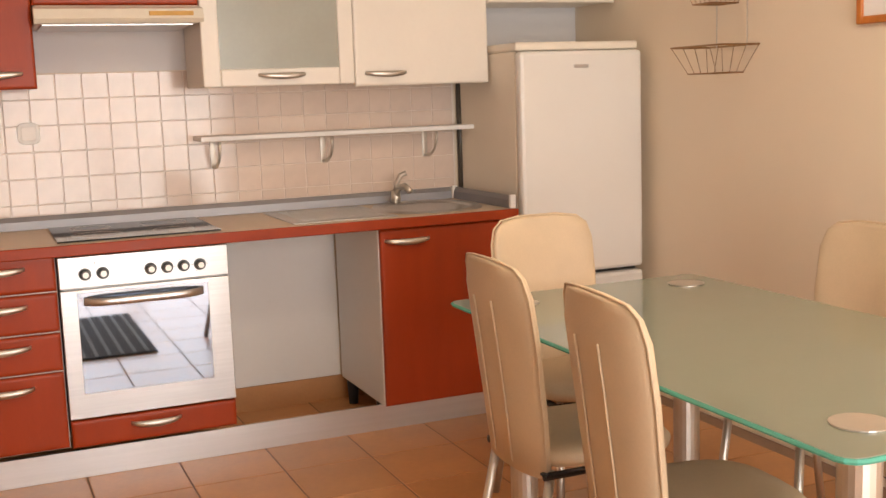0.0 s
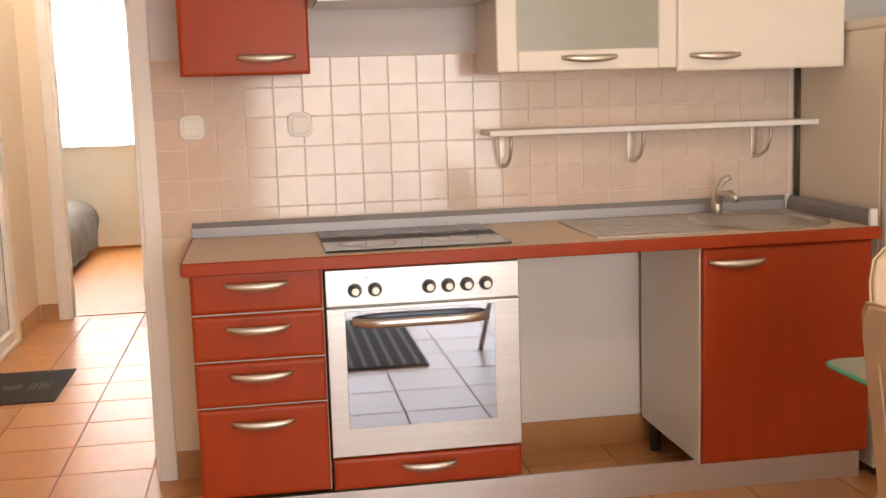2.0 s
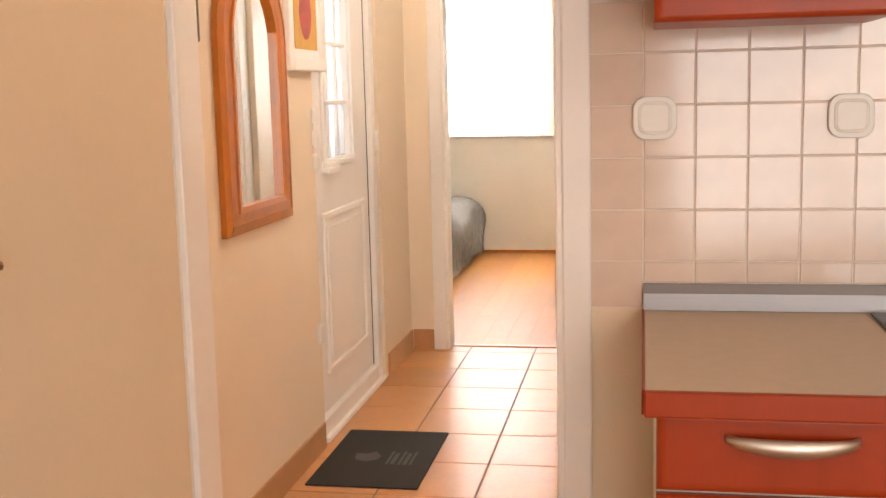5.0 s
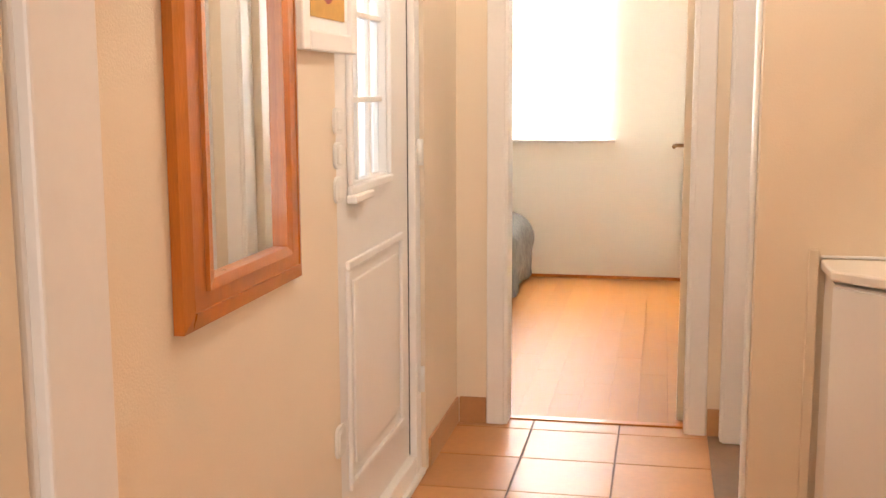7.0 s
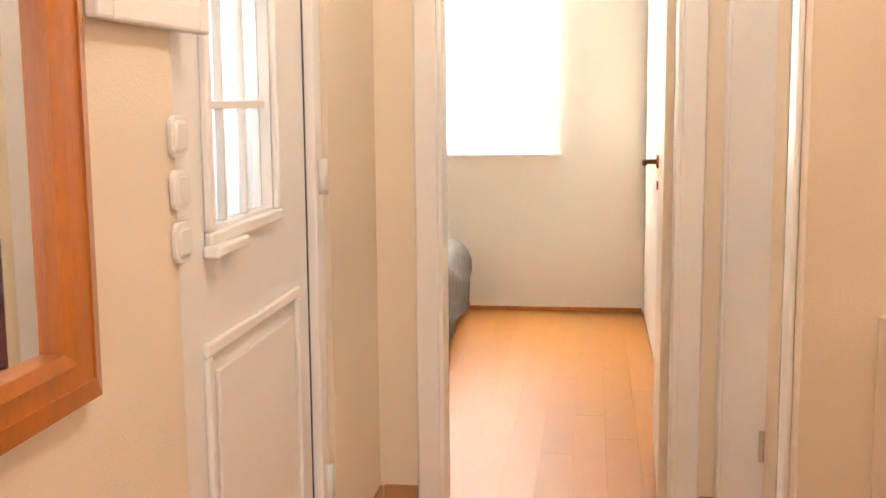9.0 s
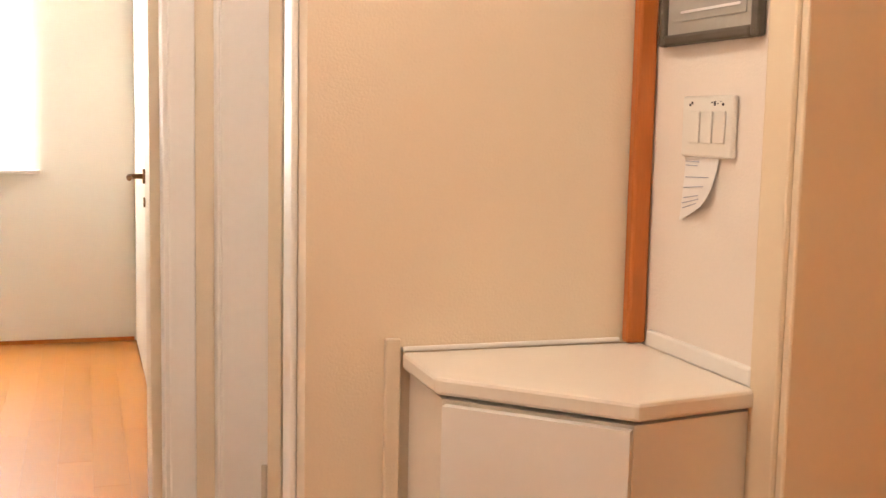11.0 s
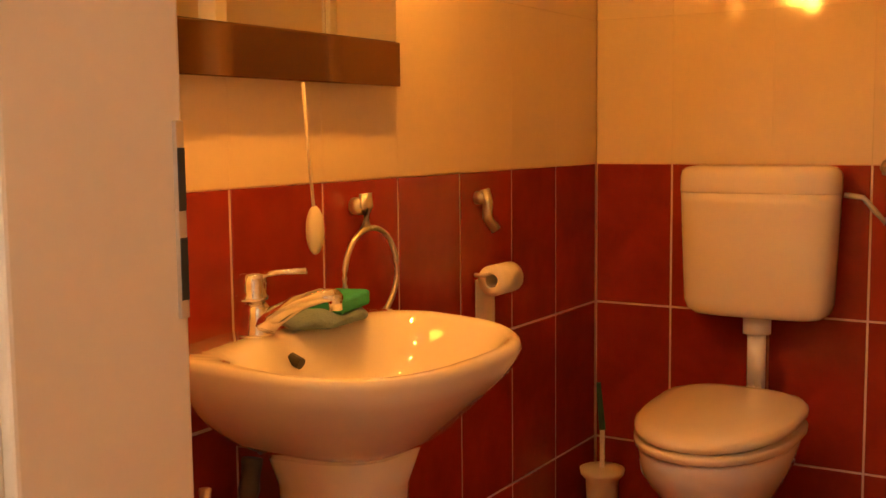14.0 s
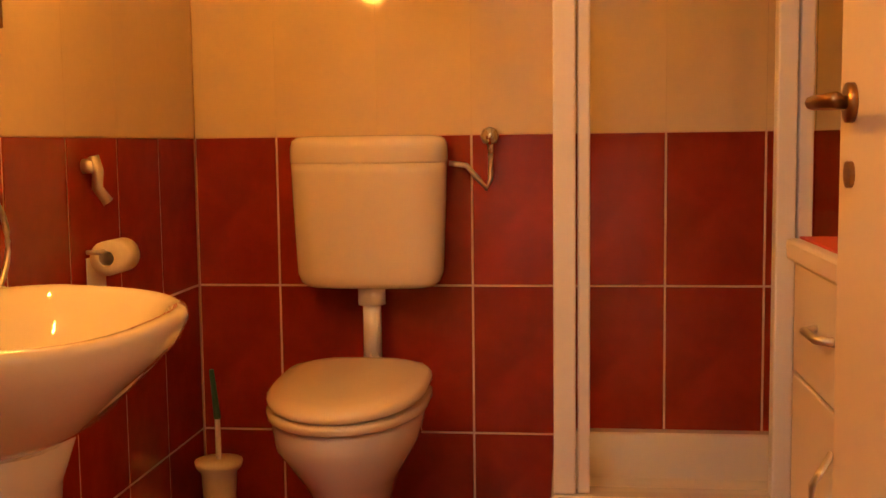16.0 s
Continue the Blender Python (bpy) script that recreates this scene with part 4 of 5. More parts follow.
slab("strip", (0.416, 1.64, 0.8715), (0.4295, 1.955, 0.900), TRIM, lst, 0.004)
dk = thing("cable_duct", "thin cream cable duct on the wall", "cable duct")
slab("duct", (-0.040, 1.985, 0.0), (-0.014, 1.9995, 0.895), WALL, dk, 0.003)
po = thing("corner_post", "slim reddish wooden post in the corner", "post")
slab("post", (0.391, 1.972, 0.872), (0.427, 1.998, 2.5), POLEWOOD, po, 0.006)

cf = framed("picture", "framed grey certificate above the switches", -90, (0.429, 1.805, 1.380), 0.285, 0.36, 0.018, DARKFRAME, CERT, CERT, 0.018, 0.02)
for k in range(3):
    slab("text_bar", (-0.08 + 0.01 * k, -0.0125, 0.05 + 0.035 * k), (0.09 - 0.012 * k, -0.0115, 0.054 + 0.035 * k), PAPER, cf)
sw = thing("light_switch", "cream triple switch plate with pen marks", "light switch", (0.429, 1.796, 1.25), -90)
slab("frame", (-0.074, -0.010, -0.048), (0.074, -0.0005, 0.048), PLASTIC, sw, 0.004)
for k in range(3):
    slab("rocker", (-0.046 + 0.036 * k, -0.014, -0.026), (-0.016 + 0.036 * k, -0.0105, 0.024), PLASTIC, sw, 0.002)
for k, x in enumerate((-0.052, -0.046, 0.012, 0.02, 0.028, 0.036, 0.043)):
    slab("pen_mark", (x, -0.0106, 0.032 + 0.003 * (k % 3)), (x + 0.005, -0.0099, 0.036 + 0.003 * (k % 2)), DARKINK, sw)
note = thing("paper_note", "curled handwritten paper note under the switches", "note", (0.429, 1.80, 1.205), -90)
bm = bmesh.new()
rows = []
for i in range(11):
    v = i / 10
    rows.append([bm.verts.new((-0.066 + (0.100 - 0.016 * v * v) * u - 0.006 * v, -0.002 - 0.012 * (u * u) * v - 0.004 * v * v, -0.108 * v + 0.030 * u * v * v)) for u in np.linspace(0, 1, 9)])
for u, v in zip(rows, rows[1:]):
    for i in range(8):
        bm.faces.new((u[i], u[i + 1], v[i + 1], v[i]))
part("sheet", bm, PAPER, note, smooth=True)
for k, (v, u0, u1) in enumerate(((0.10, 0.05, 0.45), (0.16, 0.05, 0.40), (0.34, 0.08, 0.80), (0.50, 0.05, 0.70), (0.66, 0.08, 0.60), (0.74, 0.05, 0.66), (0.82, 0.10, 0.62))):
    bm = bmesh.new()
    pipe(bm, [(-0.066 + (0.100 - 0.016 * v * v) * u - 0.006 * v, -0.0036 - 0.012 * (u * u) * v - 0.004 * v * v, -0.108 * v + 0.030 * u * v * v) for u in np.linspace(u0, u1, 6)], 0.0007, 4)
    part("ink_line", bm, INK, note)
slab("sticky_tape", (-0.062, -0.0030, -0.004), (-0.028, -0.0022, 0.012), PLASTIC, note)

# ---- bedrooms ----


def bed(place, turn, cover, label, w=1.5, l=2.0):
    b = thing("bed", label, "bed", place, turn)
    slab("base", (-w / 2, -l / 2, 0.06), (w / 2, l / 2, 0.26), OAK, b, 0.01)
    for x in (-w / 2 + 0.08, w / 2 - 0.08):
        for y in (-l / 2 + 0.08, l / 2 - 0.08):
            slab("foot", (x - 0.03, y - 0.03, 0), (x + 0.03, y + 0.03, 0.06), OAK, b)
    slab("mattress", (-w / 2 + 0.01, -l / 2 + 0.01, 0.26), (w / 2 - 0.01, l / 2 - 0.01, 0.40), MATTRESS, b, 0.08)
    bm = bmesh.new()
    nx, ny = 44, 60
    grid = []
    for j in range(ny + 1):
        row = []
        for i in range(nx + 1):
            s = -1 + 2 * i / nx
            run = s * (w / 2 + 0.40)
            over = max(0, abs(run) - w / 2 + 0.10)
            x = math.copysign(min(abs(run), w / 2 + 0.035 + 0.05 * min(1, over / 0.3)), run)
            along = -l / 2 - 0.38 + (l + 0.38) * j / ny
            end = max(0, -l / 2 + 0.10 - along)
            fall = max(over, end)
            z = 0.46 - (fall * fall / 0.36 if fall < 0.18 else fall - 0.09)
            y = max(along, -l / 2 - 0.03 - 0.05 * min(1, end / 0.3))
            wr = noise.noise((run * 5, along * 5, 1.3)) * 0.022 + noise.noise((run * 17, along * 17, 4.1)) * 0.010
            row.append(bm.verts.new((x + (wr * 1.5 if over else 0), y + wr * 0.5, max(0.06, z + wr))))
        grid.append(row)
    for u, v in zip(grid, grid[1:]):
        for i in range(nx):
            bm.faces.new((u[i], u[i + 1], v[i + 1], v[i]))
    part("throw", bm, cover, b, "rumpled cover hanging over the sides", smooth=True)
    return b


bed((-2.11, 5.60, 0), 0, BLANKET, "double bed under a grey fur throw", 1.5, 1.86)
bed((1.75, 5.3, 0), 0, PURPLE, "bed with a plum cover in the second bedroom")

# ---- bathroom ----
basin = thing("washbasin", "white porcelain washbasin on a pedestal", "washbasin", (1.35, 2.148, 0))


def basin_ring(z, w, front, back, n=40):
    """A rounded D seen from above: straight at the wall, bulging to the room."""
    out = []
    for i in range(n):
        a = math.pi * 2 * i / n
        c, s = math.cos(a), math.sin(a)
        x = w * math.copysign(abs(c) ** 0.72, c)
        yy = -(front + back) / 2 + (front - back) / 2 * math.copysign(abs(s) ** (0.5 if s > 0 else 0.92), s)
        out.append((x, yy, z - 0.014 * max(0, (-yy - 0.2) / 0.26) * (z > 0.7)))
    return out


rings = [basin_ring(0.60, 0.10, 0.30, 0.03), basin_ring(0.64, 0.17, 0.36, 0.012), basin_ring(0.695, 0.238, 0.412, 0.004), basin_ring(0.748, 0.277, 0.450, 0.002), basin_ring(0.780, 0.289, 0.464, 0.002),
         basin_ring(0.793, 0.286, 0.460, 0.004), basin_ring(0.796, 0.271, 0.444, 0.09), basin_ring(0.787, 0.260, 0.432, 0.118), basin_ring(0.73, 0.215, 0.385, 0.145), basin_ring(0.68, 0.15, 0.33, 0.17), basin_ring(0.665, 0.05, 0.27, 0.22)]
part("bowl", loft(bmesh.new(), rings), PORCELAIN, basin, smooth=True)
bm = bmesh.new()
tube(bm, (-0.055, -0.150, 0.752), (-0.055, -0.128, 0.760), 0.010)
part("overflow", bm, BLACK, basin)
bm = bmesh.new()
loft(bm, [oval(0, -0.19, rx, ry, z, 24, 2.4) for z, rx, ry in ((0.0, 0.11, 0.12), (0.04, 0.10, 0.11), (0.35, 0.085, 0.095), (0.55, 0.095, 0.11), (0.64, 0.12, 0.14))])
part("pedestal", bm, PORCELAIN, basin, smooth=True)
trap = thing("waste_trap", "dark waste trap and valves under the basin", "pipe", (1.18, 2.09, 0))
bm = bmesh.new()
pipe(bm, [(0.05, 0.05, 0.50), (0.05, -0.02, 0.50), (0.05, -0.03, 0.55), (0.06, -0.03, 0.60)], 0.018)
part("trap", bm, DARKFRAME, trap, smooth=True)
part("hose", pipe(bmesh.new(), [(-0.06, 0.05, 0.46), (-0.06, -0.03, 0.46), (-0.05, -0.03, 0.58)], 0.010), NICKEL, trap, smooth=True)
part("valve", tube(bmesh.new(), (-0.09, -0.03, 0.46), (-0.03, -0.03, 0.46), 0.018), CHROME, trap, smooth=True)

bt = thing("basin_tap", "chrome single-lever basin tap", "tap", (1.275, 2.075, 0.796))
bm = bmesh.new()
loft(bm, [[(p[0] + q, p[1], z) for p in oval(0, 0, r, r, 0, 18, 2)] for z, r, q in ((0, 0.029, 0), (0.006, 0.028, 0), (0.03, 0.025, 0.002), (0.055, 0.023, 0.002), (0.066, 0.015, 0.002))])
rings = []
for x, y, z, r in ((0.0, -0.004, 0.012, 0.024), (0.010, -0.035, 0.040, 0.021), (0.024, -0.075, 0.068, 0.017), (0.038, -0.110, 0.080, 0.015), (0.048, -0.132, 0.080, 0.014)):
    rings.append([(x + r * math.cos(a), y + 0.45 * r * math.sin(a), z + 0.85 * r * math.sin(a)) for a in np.linspace(0, 2 * math.pi, 17)[:-1]])
loft(bm, rings)
part("body", bm, CHROME, bt, smooth=True)
part("aerator", tube(bmesh.new(), (0.046, -0.128, 0.082), (0.046, -0.130, 0.052), 0.012, 0.011), CHROME, bt, smooth=True)
bm = bmesh.new()
loft(bm, [[(p[0] - 0.002, p[1] + 0.004, z) for p in oval(0, 0, r, r, 0, 18, 2)] for z, r in ((0.066, 0.019), (0.070, 0.026), (0.076, 0.027), (0.080, 0.023), (0.100, 0.025), (0.116, 0.022), (0.122, 0.012))])
pipe(bm, [(0, 0, 0.112), (0.02, -0.03, 0.121), (0.042, -0.075, 0.124)], 0.006)
part("lever", bm, CHROME, bt, smooth=True)
for ob in bt.children:
    ob.data.transform(Matrix.Diagonal((1, 1, 0.86, 1)))
sp = thing("sponge", "green scouring sponge lying on the basin", "sponge", (1.455, 2.04, 0.817), 14)
slab("foam", (-0.065, -0.035, 0), (0.065, 0.035, 0.028), SPONGE, sp, 0.006)
cl = thing("cloth", "crumpled blue-grey cloth on the basin", "cloth", (1.425, 2.05, 0.7965))
bm = bmesh.new()
bmesh.ops.create_icosphere(bm, subdivisions=4, radius=1, matrix=Matrix.Diagonal((0.10, 0.06, 0.022, 1)))
for v in bm.verts:
    v.co += Vector((0.012, 0.012, 0.010)) * noise.noise(v.co * 22)
    v.co.z = max(0.0005, v.co.z + 0.010)
part("folds", bm, CLOTH, cl, smooth=True)

bmr = thing("bathroom_mirror", "large bathroom mirror with a brown band below", "mirror")
slab("glass", (0.98, 2.118, 1.306), (1.766, 2.124, 1.64), MIRROR, bmr, 0.001, "mirror glass")
slab("band", (0.98, 2.112, 1.218), (1.770, 2.124, 1.305), BROWNBAND, bmr, 0.002, "brown tinted glass band")
slab("backing", (1.0, 2.125, 1.24), (1.75, 2.1425, 1.635), BLACK, bmr)
pc = thing("pull_cord", "white pull cord with a plastic knob", "pull cord")
part("cord", pipe(bmesh.new(), [(1.45, 2.105, 1.215), (1.462, 2.108, 1.12), (1.478, 2.11, 0.995)], 0.0035, 6), CREAMPL, pc, smooth=True)
bm = bmesh.new()
bmesh.ops.create_uvsphere(bm, u_segments=16, v_segments=10, radius=1, matrix=Matrix.Translation((1.481, 2.11, 0.952)) @ Matrix.Diagonal((0.021, 0.014, 0.045, 1)))
part("knob", bm, CREAMPL, pc, smooth=True)
tr = thing("towel_ring", "satin steel towel ring on the red tiles", "towel ring")
bm = bmesh.new()
tube(bm, (1.645, 2.143, 0.985), (1.645, 2.12, 0.985), 0.017)
pipe(bm, [(1.645, 2.115, 1.01), (1.645, 2.112, 0.985), (1.645, 2.114, 0.94)], 0.013)
part("holder", bm, NICKEL, tr, smooth=True)
bm = bmesh.new()
pipe(bm, [(1.652 + 0.088 * math.sin(a), 2.108, 0.853 + 0.090 * math.cos(a)) for a in np.linspace(0, 2 * math.pi, 37)], 0.0055)
part("ring", bm, NICKEL, tr, smooth=True)
th = thing("paper_holder", "steel toilet paper holder with a nearly full roll", "paper holder")
bm = bmesh.new()
pipe(bm, [(2.125, 2.120, 0.995), (2.125, 2.112, 0.965), (2.128, 2.116, 0.93), (2.142, 2.10, 0.90)], 0.012)
tube(bm, (2.125, 2.143, 0.975), (2.125, 2.118, 0.975), 0.015)
part("holder", bm, NICKEL, th, smooth=True)
bm = bmesh.new()
pipe(bm, [(2.085, 2.125, 0.80), (2.085, 2.10, 0.80), (2.215, 2.10, 0.80)], 0.005)
part("arm", bm, NICKEL, th, smooth=True)
roll = thing("toilet_roll", "white toilet paper roll with a hanging sheet", "toilet roll")
bm = bmesh.new()
R = [[(x, 2.095 + r * math.cos(a), 0.785 + r * math.sin(a)) for a in np.linspace(0, 2 * math.pi, 25)[:-1]] for x, r in ((2.11, 0.016), (2.11, 0.036), (2.20, 0.036), (2.20, 0.016), (2.11, 0.016))]
part("paper", loft(bm, R, cap=False), TISSUE, roll, smooth=True)
slab("sheet", (2.11, 2.137, 0.66), (2.20, 2.139, 0.785), TISSUE, roll)

wc = thing("toilet", "white toilet with a high plastic cistern and closed lid", "toilet", (2.822, 1.657, 0))


def flat_ring(z, hw, x0, x1, e=3.6, n=32):
    return oval((x0 + x1) / 2, 0, (x1 - x0) / 2, hw, z, n, e)


part("cistern", loft(bmesh.new(), [flat_ring(z, hw, x, -0.002) for z, hw, x in ((0.645, 0.145, -0.130), (0.650, 0.165, -0.150), (0.662, 0.180, -0.161), (0.685, 0.188, -0.166), (0.75, 0.191, -0.1665), (0.86, 0.196, -0.167), (0.94, 0.199, -0.1675), (0.965, 0.200, -0.168))]), GLOSSPL, wc, "cream plastic cistern", smooth=True)
part("cistern_lid", loft(bmesh.new(), [flat_ring(0.9655, 0.2005, -0.1685, -0.001), flat_ring(0.970, 0.2012, -0.1692, -0.001), flat_ring(1.005, 0.2010, -0.1692, -0.001), flat_ring(1.022, 0.197, -0.168, -0.003), flat_ring(1.031, 0.185, -0.157, -0.008), flat_ring(1.035, 0.16, -0.13, -0.02)]), GLOSSPL, wc, "rounded cistern lid", smooth=True)
bm = bmesh.new()
tube(bm, (-0.085, 0, 0.46), (-0.085, 0, 0.60), 0.024), tube(bm, (-0.085, 0, 0.60), (-0.085, 0, 0.648), 0.036)
pipe(bm, [(-0.085, 0, 0.47), (-0.10, 0, 0.40), (-0.17, 0, 0.36)], 0.024)
part("flush_pipe", bm, PLASTIC, wc, "white flush pipe", smooth=True)


def bowl_ring(z, hw, x0, x1, n=36):
    out = []
    for i in range(n):
        a = 2 * math.pi * i / n
        c, s = math.cos(a), math.sin(a)
        out.append(((x0 + x1) / 2 + (x1 - x0) / 2 * math.copysign(abs(c) ** (0.72 if c > 0 else 1.0), c), hw * math.copysign(abs(s) ** 0.9, s), z))
    return out


part("bowl", loft(bmesh.new(), [bowl_ring(0, 0.10, -0.50, -0.16), bowl_ring(0.05, 0.082, -0.48, -0.16), bowl_ring(0.16, 0.080, -0.50, -0.16), bowl_ring(0.25, 0.115, -0.57, -0.16), bowl_ring(0.34, 0.165, -0.645, -0.17), bowl_ring(0.392, 0.174, -0.652, -0.14), bowl_ring(0.401, 0.170, -0.648, -0.145)]), PORCELAIN, wc, smooth=True)


def lid_ring(z, hw, x0, x1, rise=0.006, n=40):
    """A D seen from above: round to the front, nearly straight at the hinge."""
    out = []
    for i in range(n):
        a = 2 * math.pi * i / n
        c, q = math.cos(a), math.sin(a)
        out.append((x0 + (x1 - x0) * (0.56 + (0.44 * c ** 0.45 if c > 0 else 0.56 * c)), hw * math.copysign(abs(q) ** (0.62 if c > 0 else 0.95), q), z))
    out = [(x, y, z + rise * (x + 0.666) / 0.488) for x, y, z in out]
    return out


part("seat", loft(bmesh.new(), [lid_ring(z, 0.184 - d, -0.666 + d, -0.185) for z, d in ((0.402, 0.006), (0.407, 0), (0.420, 0), (0.425, 0.005))]), GLOSSPL, wc, smooth=True)
part("lid", loft(bmesh.new(), [lid_ring(z, 0.184 - d, -0.666 + d, -0.178 - d * 0.4, 0.024) for z, d in ((0.428, 0.006), (0.433, 0), (0.444, 0.001), (0.453, 0.012), (0.459, 0.045), (0.461, 0.10))]), GLOSSPL, wc, "closed domed lid", smooth=True)
for hy in (-0.075, 0.075):
    part("hinge", tube(bmesh.new(), (-0.172, hy - 0.02, 0.440), (-0.172, hy + 0.02, 0.440), 0.016), GLOSSPL, wc, smooth=True)

vl = thing("angle_valve", "chrome angle valve with a bent hose", "valve")
bm = bmesh.new()
tube(bm, (2.824, 1.35, 1.03), (2.775, 1.35, 1.03), 0.012), tube(bm, (2.785, 1.35, 1.03), (2.765, 1.35, 1.03), 0.024, seg=8)
tube(bm, (2.795, 1.35, 1.03), (2.795, 1.35, 0.985), 0.010)
part("valve", bm, CHROME, vl, smooth=True)
part("hose", pipe(bmesh.new(), [(2.795, 1.35, 0.99), (2.790, 1.35, 0.92), (2.785, 1.36, 0.895), (2.775, 1.385, 0.925), (2.77, 1.41, 0.955), (2.765, 1.455, 0.962)], 0.007), NICKEL, vl, smooth=True)

br = thing("toilet_brush", "toilet brush with a dark handle in a cream pot", "toilet brush", (2.66, 2.055, 0))
bm = bmesh.new()
loft(bm, [oval(0, 0, r, r, z, 20, 2) for z, r in ((0, 0.05), (0.10, 0.042), (0.17, 0.046), (0.185, 0.060), (0.200, 0.062), (0.203, 0.02))])
part("pot", bm, CREAMPL, br, smooth=True)
bm = bmesh.new()
tube(bm, (0, 0, 0.20), (0, 0, 0.31), 0.007)
part("stem", bm, PLASTIC, br)
part("grip", tube(bmesh.new(), (0, 0, 0.31), (-0.005, 0.01, 0.44), 0.009, 0.006), GREENPL, br)

tray = thing("shower_tray", "deep white shower tray in the corner", "shower tray")
bm = bmesh.new()
rim = [(2.24, 0.18), (2.822, 0.18), (2.822, 1.19), (2.24, 1.19)]
loft(bm, [[(x + (d if x < 2.5 else -d), y + (d if y < 0.7 else -d), z) for x, y in rim] for z, d in ((0, 0), (0.250, 0), (0.259, 0.003), (0.262, 0.010), (0.262, 0.046), (0.257, 0.053), (0.150, 0.075), (0.132, 0.095), (0.128, 0.20))])
part("tray", bm, PORCELAIN, tray)
enc = thing("shower_enclosure", "white framed shower enclosure with clear panels", "shower enclosure")
for x0, y0, x1, y1 in ((2.252, 1.135, 2.300, 1.182), (2.262, 1.105, 2.290, 1.131), (2.252, 0.69, 2.295, 0.73), (2.262, 0.655, 2.285, 0.685), (2.785, 1.14, 2.8215, 1.178)):
    slab("post", (x0, y0, 0.263), (x1, y1, 2.0), PLASTIC, enc, 0.004, "white aluminium post")
slab("rail", (2.255, 0.2, 2.001), (2.297, 1.182, 2.04), PLASTIC, enc, 0.004)
slab("glass_panel", (2.301, 1.155, 0.265), (2.784, 1.161, 1.99), GLASS, enc).visible_shadow = False
slab("glass_panel", (2.27, 0.2, 0.265), (2.276, 0.65, 1.99), GLASS, enc).visible_shadow = False

bc = thing("bathroom_cabinet", "slim white bathroom cabinet with a red top", "cabinet")
slab("body", (1.42, 0.36, 0.06), (1.90, 0.745, 0.805), WHITE, bc, 0.003)
slab("top", (1.41, 0.35, 0.806), (1.91, 0.775, 0.842), WHITE, bc, 0.006)
slab("top_inlay", (1.425, 0.365, 0.8425), (1.895, 0.755, 0.846), REDPL, bc, 0.001, "bright red top")
dr = slab("drawer_front", (1.425, 0.746, 0.615), (1.895, 0.762, 0.80), WHITE, bc, 0.003)
part("handle", pipe(bmesh.new(), [(1.72, 0.762, 0.715), (1.70, 0.785, 0.715), (1.62, 0.785, 0.715), (1.60, 0.762, 0.715)], 0.007), NICKEL, dr, smooth=True)
dd = slab("cabinet_door", (1.425, 0.746, 0.07), (1.895, 0.762, 0.608), WHITE, bc, 0.003)
part("handle", pipe(bmesh.new(), [(1.60, 0.762, 0.55), (1.60, 0.79, 0.50), (1.60, 0.795, 0.42), (1.60, 0.785, 0.35), (1.60, 0.762, 0.32)], 0.006), NICKEL, dd, smooth=True)
for fx in (1.45, 1.87):
    slab("foot", (fx - 0.02, 0.40, 0), (fx + 0.02, 0.72, 0.06), WHITE, bc)

lampb = thing("mirror_lamp", "lamp with three warm spots above the bathroom mirror", "lamp")
slab("bar", (1.02, 2.085, 1.645), (1.72, 2.142, 1.695), NICKEL, lampb, 0.006)
for k in range(3):
    bx = 1.10 + 0.27 * k
    bm = bmesh.new()
    tube(bm, (bx, 2.085, 1.67), (bx, 2.00, 1.66), 0.010)
    tube(bm, (bx, 2.000, 1.675), (bx, 1.980, 1.655), 0.018, 0.030)
    part("spot", bm, NICKEL, lampb)

# ---- tiles and planks ----


def piece_mesh(name, w, d, h, mat, bevel, axis):
    """One tile, w by d, h thick, centred on its back face; axis names the way it faces."""
    bm = bmesh.new()
    loft(bm, [[(-w / 2 + e, -d / 2 + e, z), (w / 2 - e, -d / 2 + e, z), (w / 2 - e, d / 2 - e, z), (-w / 2 + e, d / 2 - e, z)] for z, e in ((0, 0), (h - bevel, 0), (h, bevel))])
    turn = {"z": Matrix.Identity(4), "-y": pose(0, 0, 0, 90, 0, 0), "-x": pose(0, 0, 0, 0, -90, 0)}[axis]
    bmesh.ops.transform(bm, matrix=turn, verts=bm.verts)
    bmesh.ops.recalc_face_normals(bm, faces=bm.faces)
    me = bpy.data.meshes.new(name)
    bm.to_mesh(me)
    bm.free()
    me.materials.append(mat)
    return me


def lay(name, me, place, parent):
    ob = new(name, me)
    ob.location, ob.parent = place, parent
    return ob


# kitchen wall tiles, ten centimetres square
rows = [0.918, 0.9625, 1.066, 1.170, 1.273, 1.375, 1.475]
cache = {}
xs = [-0.125, -0.017] + [0.083 + 0.1005 * k for k in range(22)]
for x0, x1 in zip(xs, xs[1:]):
    for z0, z1 in zip([0.868] + rows[1:], rows[1:]):
        low = z0 < 0.9 and x0 > -0.02
        za = 0.9185 if low else z0
        key = (round(x1 - x0, 4), round(z1 - za, 4))
        if key not in cache:
            cache[key] = piece_mesh("tile", key[0] - 0.0032, key[1] - 0.0032, 0.006, KTILE, 0.0012, "-y")
        ob = lay("tile", cache[key], ((x0 + x1) / 2, 0.0008, (za + z1) / 2), kitchen_wall)
        ob.rotation_euler = (radians(random.uniform(-0.25, 0.25)), 0, radians(random.uniform(-0.25, 0.25)))
tagged(slab("tile_bed", (-0.125, -0.0028, 0.867), (2.20, -0.0004, 1.475), KGROUT), "pale grout behind the wall tiles", "tile bed", kind="structure")

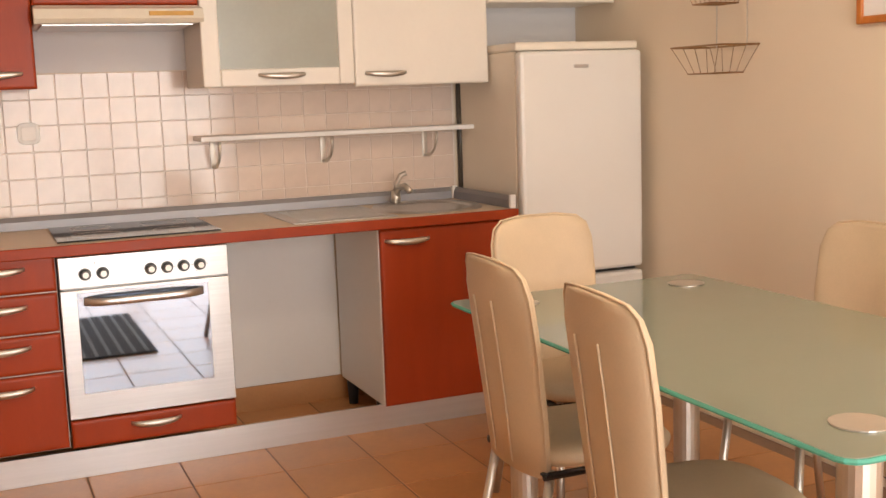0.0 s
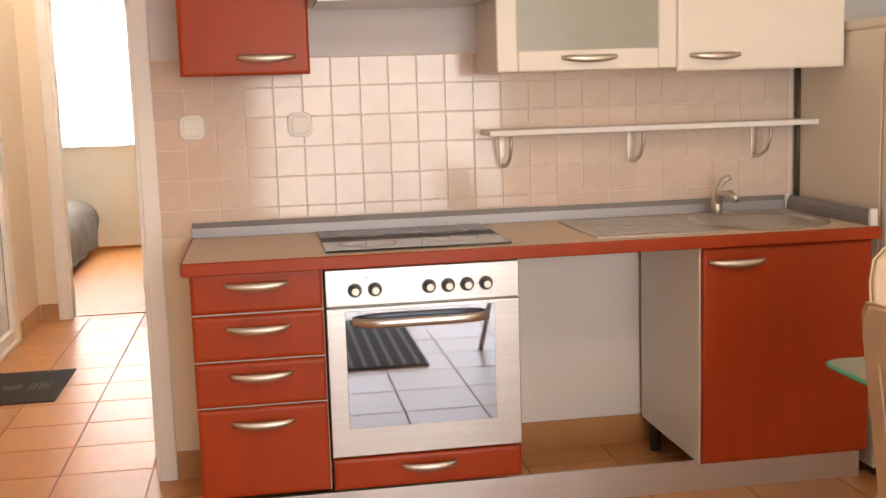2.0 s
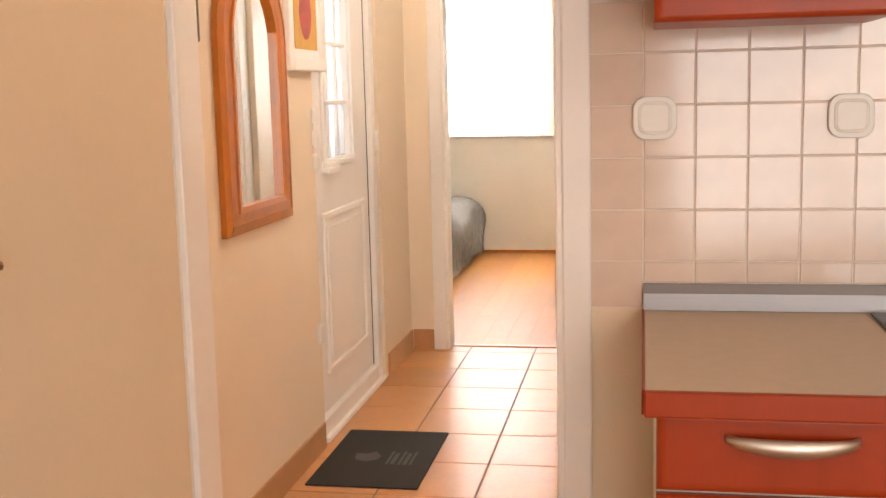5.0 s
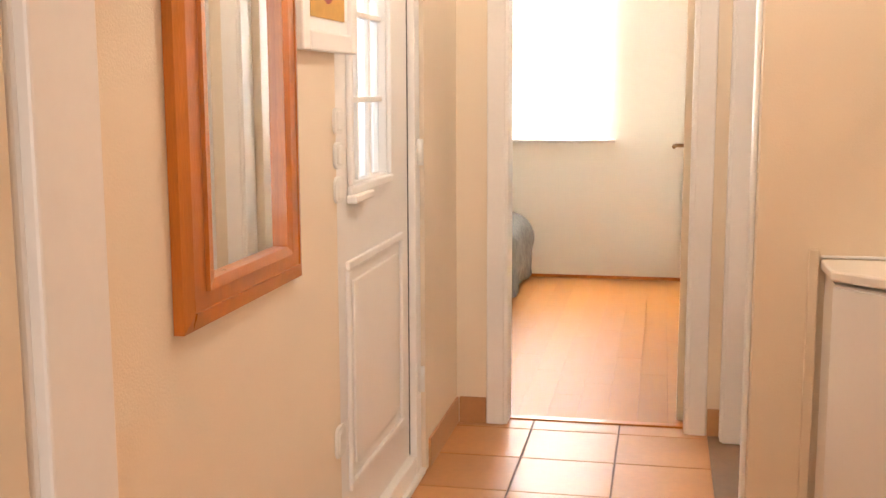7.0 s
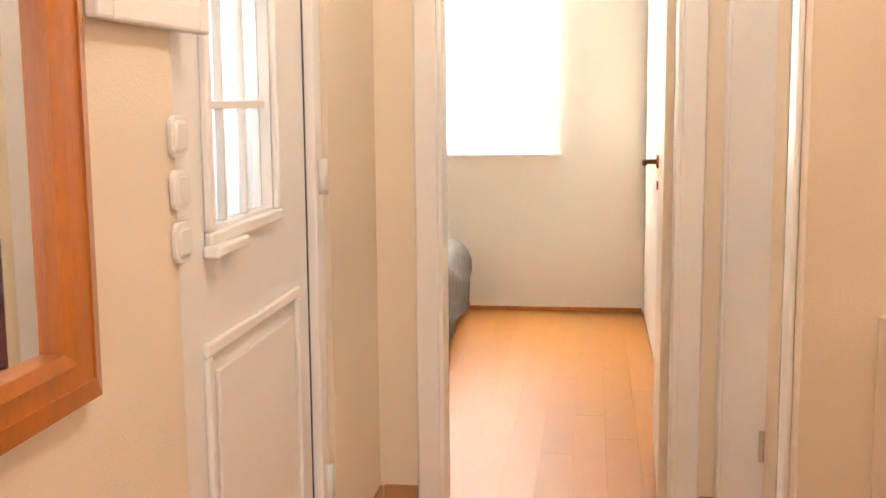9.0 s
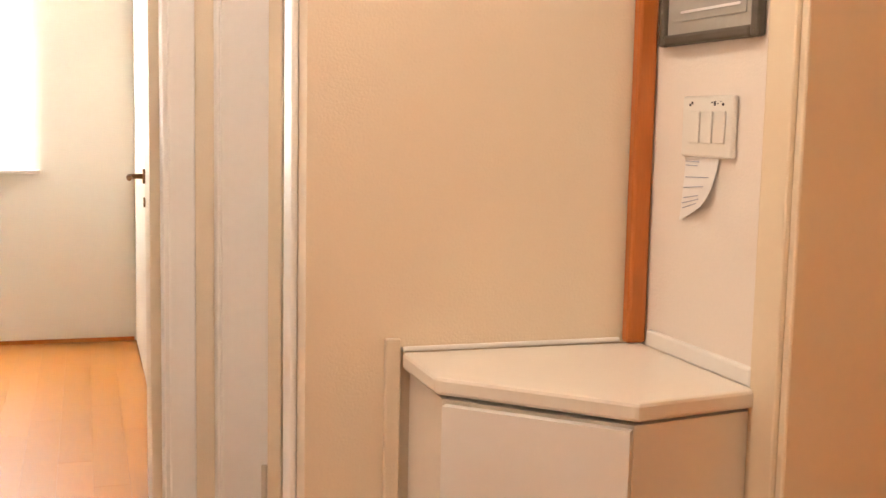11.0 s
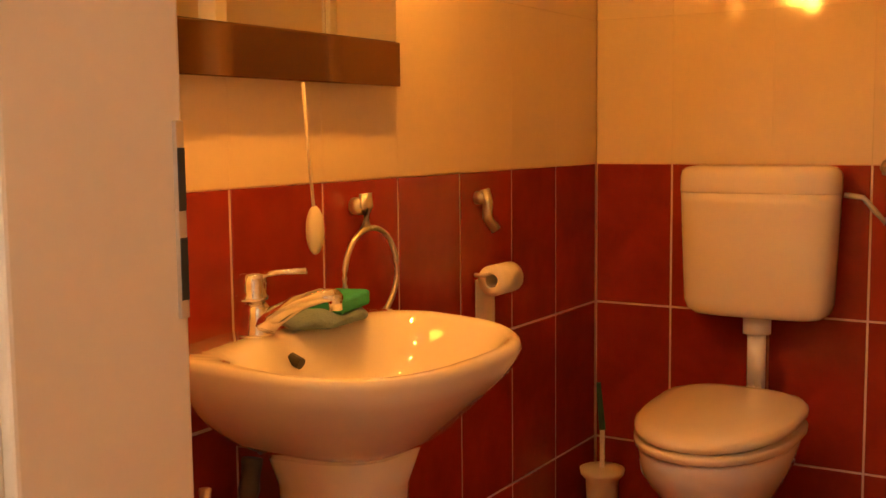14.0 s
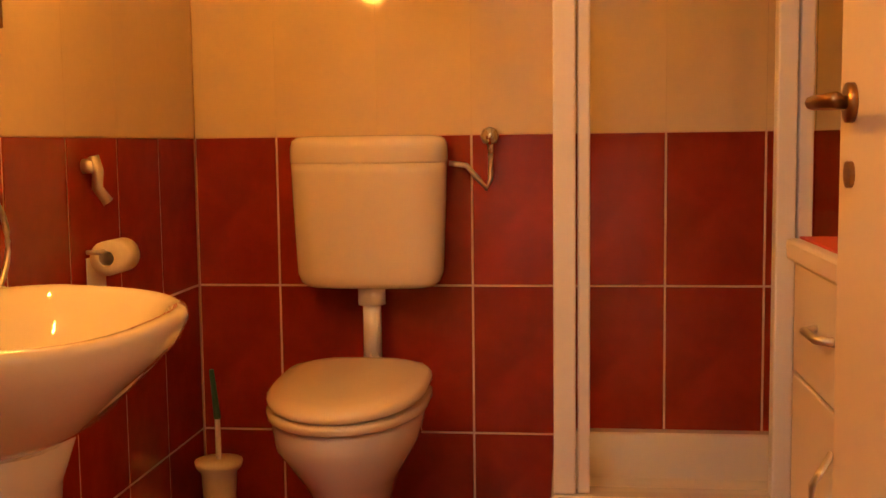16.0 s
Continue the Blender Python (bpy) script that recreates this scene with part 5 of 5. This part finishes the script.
# floor tiles
P = 0.3333
mesh = piece_mesh("floor_tile", P - 0.006, P - 0.006, 0.0075, TERRA, 0.0018, "z")
cut_tile = piece_mesh("floor_tile", P - 0.006, 0.111, 0.0075, TERRA, 0.0018, "z")
count, rest = 0, []
for j in range(2, -29, -1):
    for i in range(-5, 11):
        x, y = -0.554 + P * (i + 0.5), 2.82 + P * (j - 0.5)
        if y > 0 and (x < -1.25 or x > 0.5 or (x > -0.12 and y > 2.05)):
            continue
        if x > 2.8 or y < -6.5 or x < -2.5:
            continue
        if j == 2:
            if -1.2 < x < -0.1:
                lay("floor_tile", cut_tile, (x, 3.2115, -0.0075), hall_floor)
            continue
        near = y > -3.3
        if near and count < 230:
            ob = lay("floor_tile", mesh, (x, y, -0.0075), hall_floor)
            ob.rotation_euler = (radians(random.uniform(-0.12, 0.12)), radians(random.uniform(-0.12, 0.12)), 0)
            count += 1
        else:
            rest.append((x, y))
bm = bmesh.new()
for x, y in rest:
    h = P / 2 - 0.003
    loft(bm, [[(x - h, y - h, z), (x + h, y - h, z), (x + h, y + h, z), (x - h, y + h, z)] for z in (-0.0075, 0.0)])
far = part("far_floor_tiles", bm, TERRA, hall_floor)
far["kind"] = "stuff"

# bathroom tiles
bx = [0.55, 0.80, 1.05, 1.302, 1.556, 1.809, 2.061, 2.311, 2.561, 2.820]
by = [2.148, 1.924, 1.652, 1.402, 1.152, 0.902, 0.652, 0.402, 0.162]
zr = [0.0, 0.239, 0.637, 1.036, 1.436, 1.836, 2.236, 2.54]
cache = {}
for axis, line in (("-y", bx), ("-x", by)):
    for a, b in zip(line, line[1:]):
        for z0, z1 in zip(zr, zr[1:]):
            red = z1 < 1.1
            gap = 0.006 if red else 0.0004
            key = (axis, round(abs(b - a), 4), round(z1 - z0, 4), red)
            if key not in cache:
                w, h = key[1] - gap, key[2] - gap
                cache[key] = piece_mesh("tile", w if axis == "-y" else h, h if axis == "-y" else w, 0.006, REDTILE if red else CREAMTILE, 0.0015 if red else 0.0001, axis)
            c, z = (a + b) / 2, (z0 + z1) / 2
            lay("tile", cache[key], (c, 2.1540, z) if axis == "-y" else (2.8320, c, z), bath_north if axis == "-y" else bath_east)
setting("floor_bath", [((0.605, 0.16, -0.006), (2.82, 2.14, 0.001))], REDTILE, "dark red tiled bathroom floor", "floor")

# bedroom planks
cache = {}
for i in range(17):
    x, y = -0.31 - 0.12 * i, 3.313
    lengths = [(0.35, 0.75, 1.05, 0.55)[i % 4]] + [1.1, 1.1, 1.1]
    for l in lengths:
        l = round(min(l, 6.588 - y), 3)
        if l < 0.05:
            break
        if l not in cache:
            cache[l] = piece_mesh("plank", 0.1195, l - 0.0006, 0.0115, PARQUET, 0.0004, "z")
        lay("plank", cache[l], (x, y + l / 2, -0.0115), bedroom_floor)
        y += l
